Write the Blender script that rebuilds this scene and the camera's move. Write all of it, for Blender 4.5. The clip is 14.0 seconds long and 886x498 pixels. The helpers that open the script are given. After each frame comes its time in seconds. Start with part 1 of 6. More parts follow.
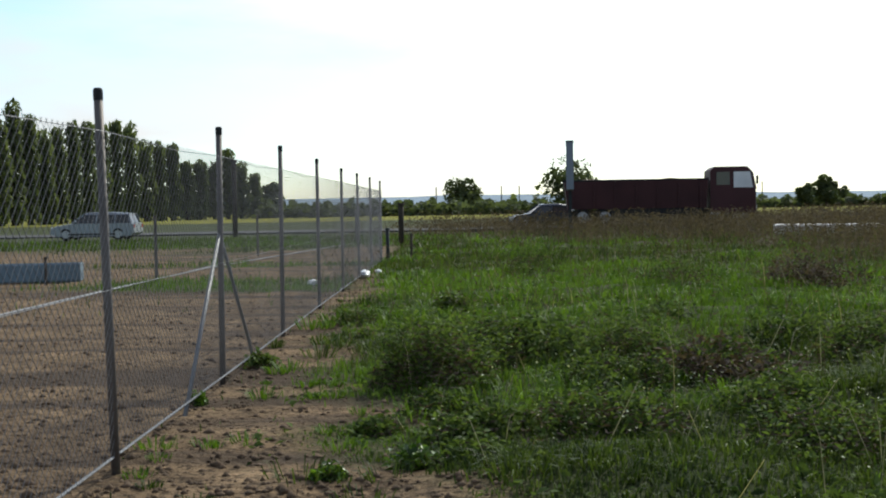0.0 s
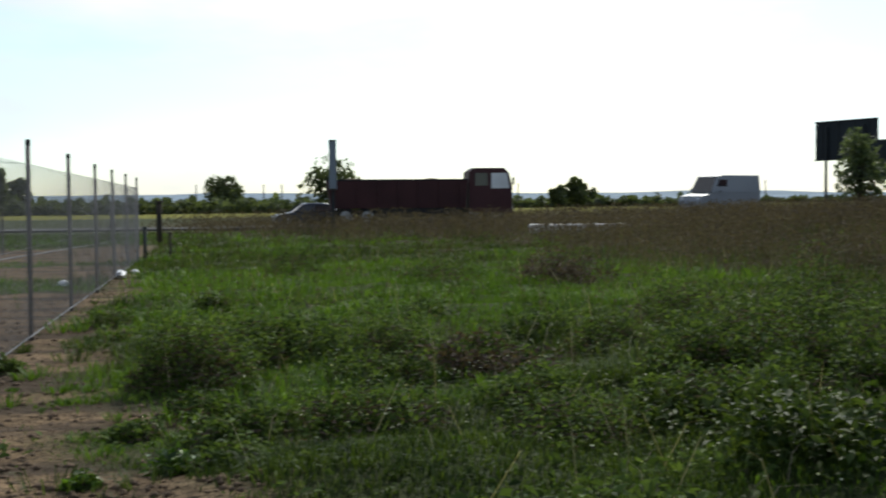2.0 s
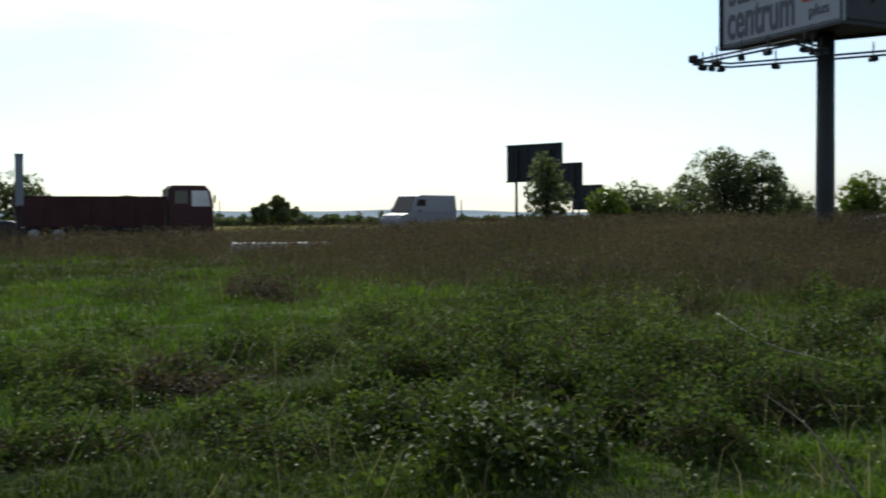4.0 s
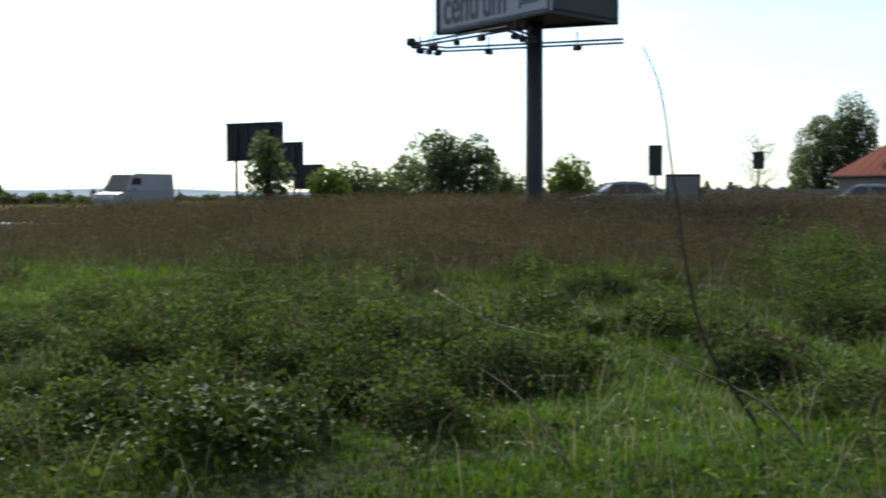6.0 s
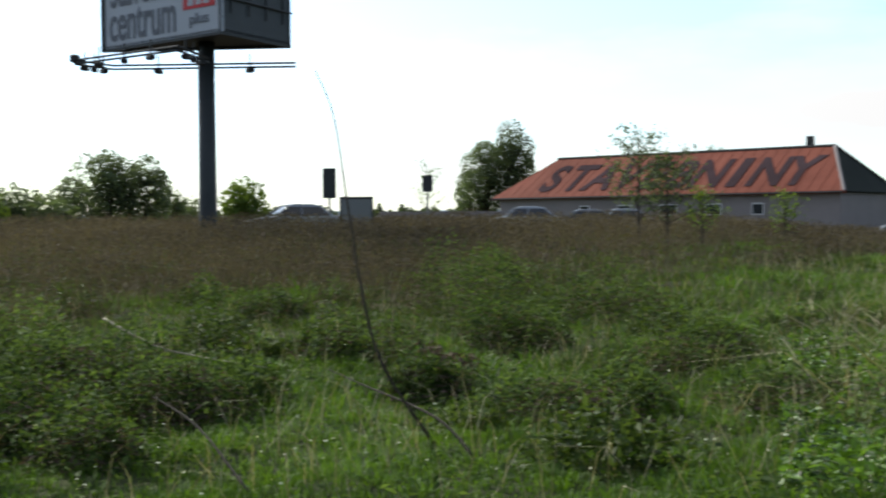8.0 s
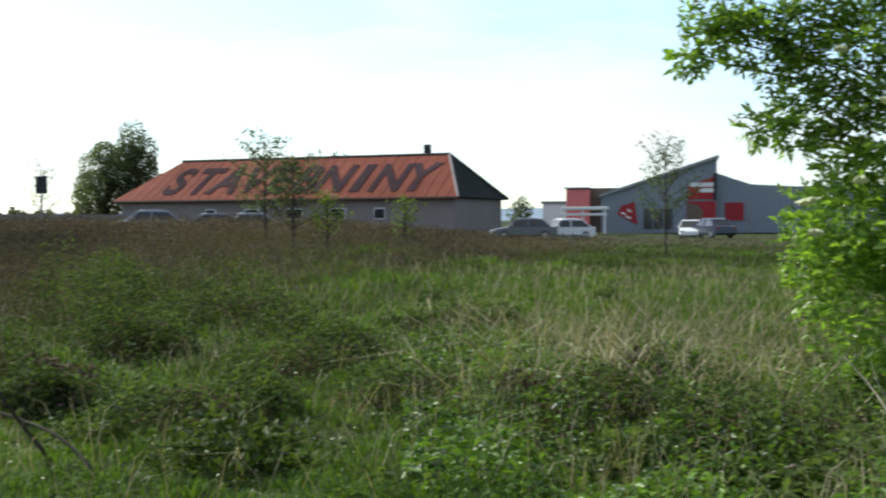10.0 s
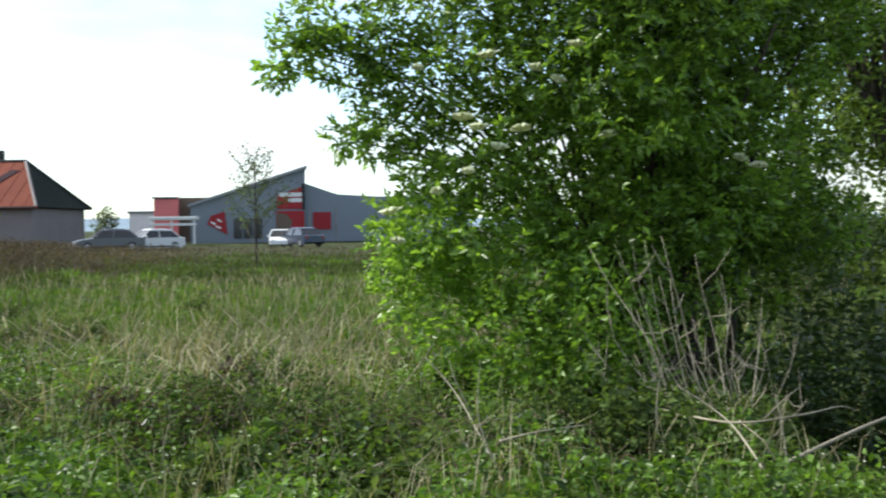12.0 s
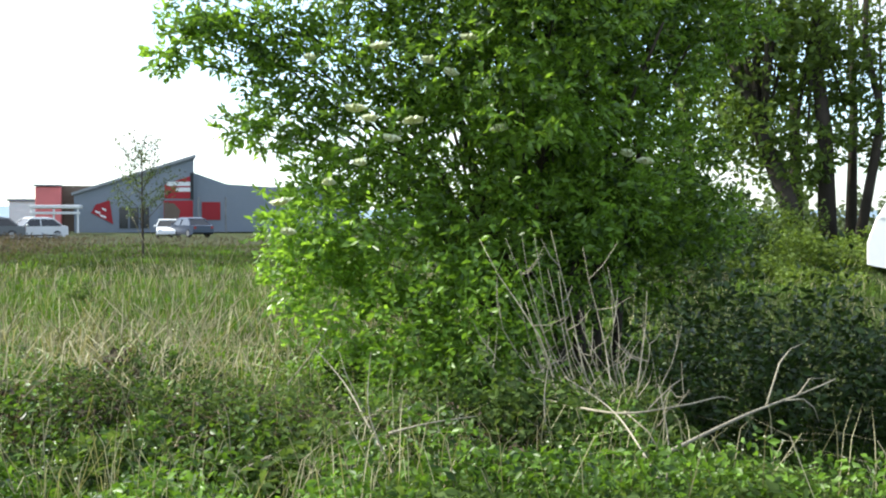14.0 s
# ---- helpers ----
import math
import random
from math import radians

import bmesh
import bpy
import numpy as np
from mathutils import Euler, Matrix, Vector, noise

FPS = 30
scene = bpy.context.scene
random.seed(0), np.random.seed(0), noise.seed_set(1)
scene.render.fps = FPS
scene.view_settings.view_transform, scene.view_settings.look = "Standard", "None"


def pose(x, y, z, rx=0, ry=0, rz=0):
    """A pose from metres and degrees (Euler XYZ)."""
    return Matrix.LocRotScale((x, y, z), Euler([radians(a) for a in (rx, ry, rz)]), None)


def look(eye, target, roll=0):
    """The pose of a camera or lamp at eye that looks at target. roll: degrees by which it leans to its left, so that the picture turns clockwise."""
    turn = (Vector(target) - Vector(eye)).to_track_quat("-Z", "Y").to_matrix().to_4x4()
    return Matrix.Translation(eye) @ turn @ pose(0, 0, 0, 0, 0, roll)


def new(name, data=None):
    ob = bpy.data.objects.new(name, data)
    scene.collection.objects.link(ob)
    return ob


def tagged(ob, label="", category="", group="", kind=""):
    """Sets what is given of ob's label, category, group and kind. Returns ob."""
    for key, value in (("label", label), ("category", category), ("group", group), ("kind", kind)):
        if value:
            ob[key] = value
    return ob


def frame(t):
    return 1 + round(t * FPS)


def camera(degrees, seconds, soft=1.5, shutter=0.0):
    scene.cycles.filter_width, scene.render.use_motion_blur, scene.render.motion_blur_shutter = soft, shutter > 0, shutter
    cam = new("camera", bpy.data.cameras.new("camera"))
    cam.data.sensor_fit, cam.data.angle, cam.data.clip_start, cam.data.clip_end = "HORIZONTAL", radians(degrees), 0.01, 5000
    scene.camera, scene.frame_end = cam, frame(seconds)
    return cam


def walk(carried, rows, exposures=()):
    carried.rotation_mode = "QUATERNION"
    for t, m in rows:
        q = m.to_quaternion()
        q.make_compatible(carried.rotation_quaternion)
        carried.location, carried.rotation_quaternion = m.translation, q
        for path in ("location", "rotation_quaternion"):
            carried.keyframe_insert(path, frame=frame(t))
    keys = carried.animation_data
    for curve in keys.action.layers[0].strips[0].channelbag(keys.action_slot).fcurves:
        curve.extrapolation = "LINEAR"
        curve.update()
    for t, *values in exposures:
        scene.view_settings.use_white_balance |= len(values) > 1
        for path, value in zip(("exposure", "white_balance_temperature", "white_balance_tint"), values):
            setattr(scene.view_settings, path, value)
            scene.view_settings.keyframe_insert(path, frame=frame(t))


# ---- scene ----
LENS = 42.81
EYE = 1.5
cam = camera(LENS, 14.0, soft=2.0, shutter=0.5)
# seconds, heading clockwise from +y, pitch, roll
ROWS = [
    (0.0, 0.00, -2.15, 0.90),
    (0.5, 0.82, -2.15, 0.99),
    (1.0, 3.75, -2.31, 0.86),
    (1.5, 7.35, -2.40, 0.83),
    (2.0, 11.98, -2.34, 0.50),
    (2.5, 15.54, -2.13, 0.24),
    (3.0, 18.69, -1.85, 0.17),
    (3.5, 22.62, -1.70, 0.06),
    (3.7, 24.47, -1.59, 0.16),
    (5.8, 39.20, -2.47, 0.21),
    (6.0, 41.02, -2.59, 0.17),
    (6.5, 45.61, -2.23, 0.12),
    (7.0, 49.10, -1.82, 0.39),
    (7.5, 53.48, -1.64, 0.41),
    (8.0, 57.36, -1.54, 0.48),
    (8.2, 59.71, -1.55, 0.30),
    (10.3, 78.91, -1.34, 0.30),
    (10.5, 81.05, -1.23, 0.25),
    (11.0, 87.80, -1.20, 0.34),
    (11.5, 92.28, -1.21, 0.37),
    (12.0, 96.67, -1.17, 0.74),
    (12.5, 98.96, -1.13, 0.89),
    (13.0, 102.05, -1.02, 0.63),
    (13.5, 102.30, -0.96, 0.44),
    (14.0, 102.17, -1.61, 0.12),
]
LIGHT = [(0.0, -0.62), (1.5, -0.75), (3.5, -1.0), (6.0, -0.46), (8.2, -0.27), (10.5, -0.13), (11.5, 0.0), (12.5, 0.30), (13.0, 0.52), (13.5, 0.62), (14.0, 0.66)]
walk(cam, [(t, pose(0, 0, EYE, 90 + p, 0, -h) @ pose(0, 0, 0, 0, 0, -r)) for t, h, p, r in ROWS], LIGHT)

# ---- world and sun ----
SUN_AZ, SUN_EL = 22.0, 40.0
world = bpy.data.worlds.new("sky")
scene.world = world
world.use_nodes = True
wn, wl = world.node_tree.nodes, world.node_tree.links
wn.clear()
w_out = wn.new("ShaderNodeOutputWorld")
w_bg = wn.new("ShaderNodeBackground")
w_sky = wn.new("ShaderNodeTexSky")
w_sky.sky_type = "NISHITA"
w_sky.sun_disc = False
w_sky.sun_elevation = radians(SUN_EL)
w_sky.sun_rotation = radians(SUN_AZ)
w_sky.air_density, w_sky.dust_density = 1.0, 0.6
w_dim = wn.new("ShaderNodeMix")
w_dim.data_type, w_dim.blend_type = "RGBA", "MULTIPLY"
w_dim.inputs[0].default_value = 1.0
w_dim.inputs[7].default_value = (0.205, 0.25, 0.285, 1)
wl.new(w_sky.outputs[0], w_dim.inputs[6])
w_co = wn.new("ShaderNodeTexCoord")
w_map = wn.new("ShaderNodeMapping")
w_map.inputs["Scale"].default_value = (1.6, 1.6, 6.0)
wl.new(w_co.outputs["Generated"], w_map.inputs[0])
w_no = wn.new("ShaderNodeTexNoise")
w_no.inputs["Scale"].default_value, w_no.inputs["Detail"].default_value = 1.5, 6.0
w_no.inputs["Roughness"].default_value = 0.55
wl.new(w_map.outputs[0], w_no.inputs["Vector"])
w_ramp = wn.new("ShaderNodeValToRGB")
w_ramp.color_ramp.elements[0].position, w_ramp.color_ramp.elements[1].position = 0.42, 0.66
w_ramp.color_ramp.elements[0].color = (0.22, 0.22, 0.22, 1)
wl.new(w_no.outputs[0], w_ramp.inputs[0])
w_mix = wn.new("ShaderNodeMix")
w_mix.data_type = "RGBA"
wl.new(w_ramp.outputs[0], w_mix.inputs[0])
wl.new(w_dim.outputs[2], w_mix.inputs[6])
# clouds glow towards the veiled sun
w_dot = wn.new("ShaderNodeVectorMath")
w_dot.operation = "DOT_PRODUCT"
wl.new(w_co.outputs["Generated"], w_dot.inputs[0])
w_dot.inputs[1].default_value = (math.sin(radians(SUN_AZ)) * math.cos(radians(SUN_EL)), math.cos(radians(SUN_AZ)) * math.cos(radians(SUN_EL)), math.sin(radians(SUN_EL)))
w_max = wn.new("ShaderNodeMath")
w_max.operation = "MAXIMUM"
wl.new(w_dot.outputs["Value"], w_max.inputs[0])
w_max.inputs[1].default_value = 0.0
w_pow = wn.new("ShaderNodeMath")
w_pow.operation = "POWER"
wl.new(w_max.outputs[0], w_pow.inputs[0])
w_pow.inputs[1].default_value = 6.0
w_glow = wn.new("ShaderNodeMath")
w_glow.operation = "MULTIPLY_ADD"
wl.new(w_pow.outputs[0], w_glow.inputs[0])
w_glow.inputs[1].default_value = 2.8
w_glow.inputs[2].default_value = 1.15
# the cover is brightest low down and on the sun's side
w_sep = wn.new("ShaderNodeSeparateXYZ")
wl.new(w_co.outputs["Generated"], w_sep.inputs[0])
w_high = wn.new("ShaderNodeMapRange")
wl.new(w_sep.outputs[2], w_high.inputs[0])
w_high.inputs[1].default_value, w_high.inputs[2].default_value = 0.25, 1.0
w_high.inputs[3].default_value, w_high.inputs[4].default_value = 1.0, 0.50
w_away = wn.new("ShaderNodeMapRange")
wl.new(w_dot.outputs["Value"], w_away.inputs[0])
w_away.inputs[1].default_value, w_away.inputs[2].default_value = -0.7, 0.35
w_away.inputs[3].default_value, w_away.inputs[4].default_value = 0.35, 1.0
w_fade = wn.new("ShaderNodeMath")
w_fade.operation = "MULTIPLY"
wl.new(w_high.outputs[0], w_fade.inputs[0])
wl.new(w_away.outputs[0], w_fade.inputs[1])
w_bright = wn.new("ShaderNodeMath")
w_bright.operation = "MULTIPLY"
wl.new(w_glow.outputs[0], w_bright.inputs[0])
wl.new(w_fade.outputs[0], w_bright.inputs[1])
w_cloud = wn.new("ShaderNodeCombineColor")
for i in range(3):
    wl.new(w_bright.outputs[0], w_cloud.inputs[i])
wl.new(w_cloud.outputs[0], w_mix.inputs[7])
wl.new(w_mix.outputs[2], w_bg.inputs[0])
w_bg.inputs[1].default_value = 1.0
wl.new(w_bg.outputs[0], w_out.inputs[0])

sun = new("sun", bpy.data.lights.new("sun", "SUN"))
sun.data.energy, sun.data.angle, sun.data.color = 5.0, radians(1.5), (1.0, 0.98, 0.86)
sa, se = radians(SUN_AZ), radians(SUN_EL)
sun.matrix_world = look((0, 0, 0), (-math.sin(sa) * math.cos(se), -math.cos(sa) * math.cos(se), -math.sin(se)))

# ---- materials ----


def material(name, base, rough=0.8, metal=0.0, vary=0.25, scale=3.0, bump=0.0, second=None, island=0.0, through_light=0.0, spec=0.3, per_object=0.0):
    """Two scales of noise move the base colour; island varies it piece by piece."""
    m = bpy.data.materials.new(name)
    m.use_nodes = True
    n, l = m.node_tree.nodes, m.node_tree.links
    b = n["Principled BSDF"]
    b.inputs["Roughness"].default_value = rough
    b.inputs["Metallic"].default_value = metal
    b.inputs["Specular IOR Level"].default_value = spec
    co = n.new("ShaderNodeTexCoord")
    geo = n.new("ShaderNodeNewGeometry")
    big = n.new("ShaderNodeTexNoise")
    big.inputs["Scale"].default_value, big.inputs["Detail"].default_value = scale * 0.17, 4
    fine = n.new("ShaderNodeTexNoise")
    fine.inputs["Scale"].default_value, fine.inputs["Detail"].default_value = scale * 3.0, 5
    l.new(geo.outputs["Position"], big.inputs["Vector"])
    l.new(geo.outputs["Position"], fine.inputs["Vector"])
    mix = n.new("ShaderNodeMix")
    mix.data_type = "RGBA"
    dark = [c * (1 - vary) for c in base]
    other = second or [min(1, c * (1 + vary)) for c in base]
    mix.inputs[6].default_value = (*dark, 1)
    mix.inputs[7].default_value = (*other, 1)
    add = n.new("ShaderNodeMath")
    add.operation = "MULTIPLY_ADD"
    l.new(big.outputs[0], add.inputs[0])
    add.inputs[1].default_value = 1.6
    add.inputs[2].default_value = -0.55
    add2 = n.new("ShaderNodeMath")
    add2.operation = "MULTIPLY_ADD"
    add2.use_clamp = True
    l.new(fine.outputs[0], add2.inputs[0])
    add2.inputs[1].default_value = 0.5
    l.new(add.outputs[0], add2.inputs[2])
    last = add2.outputs[0]
    if island or per_object:
        info = n.new("ShaderNodeObjectInfo")
        a3 = n.new("ShaderNodeMath")
        a3.operation = "MULTIPLY_ADD"
        a3.use_clamp = True
        l.new(geo.outputs["Random Per Island"] if island else info.outputs["Random"], a3.inputs[0])
        a3.inputs[1].default_value = island or per_object
        shift = n.new("ShaderNodeMath")
        shift.operation = "SUBTRACT"
        l.new(last, shift.inputs[0])
        shift.inputs[1].default_value = (island or per_object) * 0.5
        l.new(shift.outputs[0], a3.inputs[2])
        last = a3.outputs[0]
    l.new(last, mix.inputs[0])
    l.new(mix.outputs[2], b.inputs["Base Color"])
    if bump:
        bp = n.new("ShaderNodeBump")
        bp.inputs["Strength"].default_value = bump
        bp.inputs["Distance"].default_value = 0.02
        l.new(fine.outputs[0], bp.inputs["Height"])
        l.new(bp.outputs[0], b.inputs["Normal"])
    if through_light:
        tr = n.new("ShaderNodeBsdfTranslucent")
        warm = n.new("ShaderNodeMix")
        warm.data_type, warm.blend_type = "RGBA", "MULTIPLY"
        warm.inputs[0].default_value = 1
        l.new(mix.outputs[2], warm.inputs[6])
        warm.inputs[7].default_value = (1.25, 1.25, 0.6, 1)
        l.new(warm.outputs[2], tr.inputs[0])
        ms = n.new("ShaderNodeMixShader")
        ms.inputs[0].default_value = through_light
        l.new(b.outputs[0], ms.inputs[1])
        l.new(tr.outputs[0], ms.inputs[2])
        l.new(ms.outputs[0], n["Material Output"].inputs[0])
    return m


GRASS = material("grass_green", (0.048, 0.094, 0.019), 0.55, vary=0.55, scale=2.0, second=(0.105, 0.150, 0.038), island=0.8, through_light=0.38, spec=0.15)
FRESH = material("grass_fresh", (0.075, 0.165, 0.014), 0.6, vary=0.4, scale=2.0, second=(0.145, 0.25, 0.034), island=0.6, through_light=0.4)
STRAW = material("straw", (0.26, 0.235, 0.13), 0.8, vary=0.45, scale=2.0, second=(0.50, 0.45, 0.28), island=0.9, through_light=0.2)
BROWN = material("grass_in_seed", (0.076, 0.058, 0.045), 0.85, vary=0.5, scale=1.2, second=(0.175, 0.138, 0.098), island=0.8, through_light=0.25)
WEED = material("weed_leaf", (0.052, 0.096, 0.026), 0.65, vary=0.5, scale=3.0, second=(0.140, 0.205, 0.060), island=0.9, through_light=0.4, spec=0.08)
# Dark green leaf, darkened further so its colour carries shade.
SHADED_SHRUB = material("shaded_shrub_leaf", (0.028, 0.06, 0.014), 0.4, vary=0.5, scale=2.0, second=(0.075, 0.128, 0.03), island=0.9, through_light=0.22, spec=0.35)
ELDER = material("elder_leaf", (0.040, 0.105, 0.014), 0.32, vary=0.5, scale=2.0, second=(0.26, 0.43, 0.07), island=0.9, through_light=0.6, spec=0.6)
NETTLE = material("nettle_leaf", (0.034, 0.09, 0.011), 0.4, vary=0.55, scale=2.0, second=(0.18, 0.32, 0.042), island=0.9, through_light=0.4, spec=0.4)
# Leaf green is greyed to carry distance haze in its base colour.
HAZED_TREE_LEAF = material("hazed_tree_leaf", (0.085, 0.118, 0.068), 0.55, vary=0.45, scale=1.0, second=(0.165, 0.215, 0.12), island=0.9, through_light=0.55)
FAR_LEAF = material("far_leaf", (0.08, 0.11, 0.06), 0.8, vary=0.45, scale=0.4, second=(0.13, 0.16, 0.085), island=0.8, through_light=0.4)
POPLAR_LEAF = material("poplar_leaf", (0.10, 0.135, 0.075), 0.6, vary=0.5, scale=0.6, second=(0.17, 0.21, 0.12), island=0.8, through_light=0.58)
LIME_LEAF = material("lime_leaf", (0.12, 0.19, 0.035), 0.6, vary=0.4, scale=1.0, second=(0.20, 0.28, 0.06), island=0.8, through_light=0.45)
WOOD_LEAF = material("wood_leaf", (0.075, 0.125, 0.025), 0.5, vary=0.5, scale=1.0, second=(0.19, 0.28, 0.06), island=0.9, through_light=0.5)
BARK = material("bark", (0.052, 0.042, 0.032), 0.95, vary=0.5, scale=8, bump=0.6)
DEADWOOD = material("dead_wood", (0.27, 0.235, 0.17), 0.9, vary=0.4, scale=12, bump=0.4, second=(0.50, 0.44, 0.33))
DEAD_WEED = material("dead_weed", (0.075, 0.055, 0.042), 0.9, vary=0.5, scale=5, second=(0.18, 0.135, 0.10), island=0.9, through_light=0.2)
# Elder flower heads, and the white specks painted as leaf glints.
PETAL_AND_GLINT = material("white_petal_and_glint", (0.66, 0.68, 0.46), 0.7, vary=0.12, scale=20, through_light=0.2)
GALV = material("galvanised_steel", (0.22, 0.225, 0.23), 0.5, 0.5, vary=0.3, scale=9, bump=0.1)
POST = material("weathered_post", (0.15, 0.135, 0.125), 0.6, 0.5, vary=0.45, scale=9, bump=0.2)
CAP = material("black_plastic", (0.015, 0.015, 0.016), 0.5, vary=0.3, scale=10)
DARK_STEEL = material("dark_steel", (0.035, 0.04, 0.042), 0.55, 0.2, vary=0.35, scale=3)
BOARD_BACK = material("board_back", (0.026, 0.033, 0.037), 0.7, 0.1, vary=0.35, scale=1.5)
TOWER_BACK = material("tower_back", (0.058, 0.068, 0.074), 0.65, 0.1, vary=0.25, scale=1.5)
BOARD_FACE = material("board_face", (0.36, 0.39, 0.43), 0.6, vary=0.07, scale=1.5)
BOARD_TEXT = material("board_text", (0.10, 0.11, 0.13), 0.6, vary=0.1, scale=3)
BOARD_RED = material("board_red", (0.45, 0.035, 0.04), 0.6, vary=0.1, scale=3)
ASPHALT = material("asphalt", (0.055, 0.055, 0.055), 0.9, vary=0.3, scale=3, bump=0.3)
# Near-white base colour stands in for sky glare off a flat surface.
GLARE_WHITE = material("glare_white", (0.62, 0.60, 0.58), 0.35, vary=0.2, scale=2, bump=0.2)
ROOF_RED = material("red_roof_sheet", (0.19, 0.058, 0.038), 0.75, vary=0.25, scale=1.2, second=(0.255, 0.082, 0.054), spec=0.05)
# Near-black sheet colour holds the shade of the hip turned from the sun.
ROOF_SHADED = material("shaded_roof_sheet", (0.03, 0.034, 0.03), 0.9, vary=0.3, scale=1.5, spec=0.04)
ROOF_TEXT = material("roof_lettering", (0.055, 0.037, 0.040), 1.0, vary=0.35, scale=1.5, spec=0.02)
PLASTER = material("grey_plaster", (0.23, 0.205, 0.20), 0.9, vary=0.2, scale=1.5, bump=0.2)
PLASTER_DARK = material("dark_boards", (0.06, 0.06, 0.055), 0.9, vary=0.3, scale=3, bump=0.2)
CLAD = material("grey_cladding", (0.22, 0.25, 0.29), 0.5, 0.3, vary=0.1, scale=0.8)
CLAD_RED = material("red_cladding", (0.36, 0.022, 0.03), 0.5, vary=0.12, scale=1)
CLAD_PINK = material("faded_red_cladding", (0.80, 0.22, 0.21), 0.6, vary=0.12, scale=1)
CLAD_BROWN = material("brown_wall", (0.16, 0.12, 0.09), 0.8, vary=0.2, scale=1)
WHITE = material("white_paint", (0.78, 0.78, 0.77), 0.5, vary=0.08, scale=3)
GLASS = material("dark_glass", (0.02, 0.025, 0.03), 0.08, vary=0.2, scale=3, spec=0.8)
TYRE = material("tyre_rubber", (0.02, 0.02, 0.02), 0.9, vary=0.3, scale=10)
RIM = material("alloy_rim", (0.4, 0.4, 0.42), 0.35, 0.8, vary=0.15, scale=10)
CAR_SILVER = material("silver_paint", (0.24, 0.26, 0.28), 0.3, 0.4, vary=0.06, scale=3, spec=0.6)
CAR_BLUE = material("dark_blue_paint", (0.035, 0.05, 0.085), 0.28, 0.2, vary=0.1, scale=3, spec=0.6)
CAR_RED = material("dark_red_paint", (0.056, 0.017, 0.018), 0.55, vary=0.3, scale=3)
CAR_GREY = material("grey_paint", (0.14, 0.15, 0.16), 0.3, 0.3, vary=0.08, scale=3, spec=0.6)
VAN_GREY = material("van_paint", (0.26, 0.28, 0.30), 0.4, vary=0.08, scale=3, spec=0.5)
BLUE_TRAY = material("faded_blue_plastic", (0.15, 0.21, 0.25), 0.6, vary=0.35, scale=5)
PLASTIC_WHITE = material("white_plastic_bag", (0.75, 0.76, 0.78), 0.5, vary=0.1, scale=15)
# Headlight lenses, and the cab pane painted pale for sky behind it.
LENS_AND_SKYLIT_PANE = material("lens_and_skylit_pane", (0.75, 0.77, 0.78), 0.15, vary=0.1, scale=10, spec=0.8)
LAMP_RED = material("red_lens", (0.35, 0.02, 0.02), 0.2, vary=0.1, scale=10, spec=0.8)
# Blue-grey base colour holds the haze of distance over the woods.
HAZED_HILL = material("hazed_far_hill", (0.20, 0.27, 0.33), 0.95, vary=0.2, scale=0.05)

NET = material("dull_wire", (0.17, 0.17, 0.175), 0.65, 0.2, vary=0.3, scale=9)

# ground: soil, turf and the sown field by the sheet's own zones
GROUND = bpy.data.materials.new("ground_earth")
GROUND.use_nodes = True
gn, gl = GROUND.node_tree.nodes, GROUND.node_tree.links
g_b = gn["Principled BSDF"]
g_b.inputs["Roughness"].default_value = 0.95
g_b.inputs["Specular IOR Level"].default_value = 0.1
g_at = gn.new("ShaderNodeVertexColor")
g_at.layer_name = "zone"
g_sep = gn.new("ShaderNodeSeparateColor")
gl.new(g_at.outputs[0], g_sep.inputs[0])
g_geo = gn.new("ShaderNodeNewGeometry")


def g_noise(scale, detail, rough=0.6):
    t = gn.new("ShaderNodeTexNoise")
    t.inputs["Scale"].default_value, t.inputs["Detail"].default_value = scale, detail
    t.inputs["Roughness"].default_value = rough
    gl.new(g_geo.outputs["Position"], t.inputs["Vector"])
    return t.outputs[0]


def g_mix(fac, a, b):
    m = gn.new("ShaderNodeMix")
    m.data_type = "RGBA"
    gl.new(fac, m.inputs[0])
    for i, c in ((6, a), (7, b)):
        if isinstance(c, tuple):
            m.inputs[i].default_value = (*c, 1)
        else:
            gl.new(c, m.inputs[i])
    return m.outputs[2]


def g_ramp(v, lo, hi):
    r = gn.new("ShaderNodeMapRange")
    r.clamp = True
    gl.new(v, r.inputs[0])
    r.inputs[1].default_value, r.inputs[2].default_value = lo, hi
    return r.outputs[0]


g_fine, g_mid, g_big = g_noise(9, 6), g_noise(1.3, 5), g_noise(0.25, 3)
soil = g_mix(g_ramp(g_mid, 0.35, 0.65), (0.140, 0.094, 0.054), (0.31, 0.212, 0.122))
soil = g_mix(g_ramp(g_fine, 0.30, 0.48), (0.045, 0.031, 0.021), soil)
# Dark bands in the soil colour stand in for shade in ruts.
rut_shade = gn.new("ShaderNodeMapping")
rut_shade.inputs["Scale"].default_value = (0.12, 1.5, 1)
rut_shade.inputs["Rotation"].default_value = (0, 0, 0.25)
gl.new(g_geo.outputs["Position"], rut_shade.inputs[0])
rut_shade_no = gn.new("ShaderNodeTexNoise")
rut_shade_no.inputs["Scale"].default_value, rut_shade_no.inputs["Detail"].default_value = 0.9, 5
gl.new(rut_shade.outputs[0], rut_shade_no.inputs["Vector"])
soil = g_mix(g_ramp(g_noise(22, 4), 0.36, 0.47), (0.055, 0.04, 0.026), soil)
soil = g_mix(g_ramp(rut_shade_no.outputs[0], 0.50, 0.60), soil, (0.085, 0.060, 0.040))
turf = g_mix(g_ramp(g_mid, 0.3, 0.7), (0.035, 0.050, 0.017), (0.075, 0.085, 0.035))
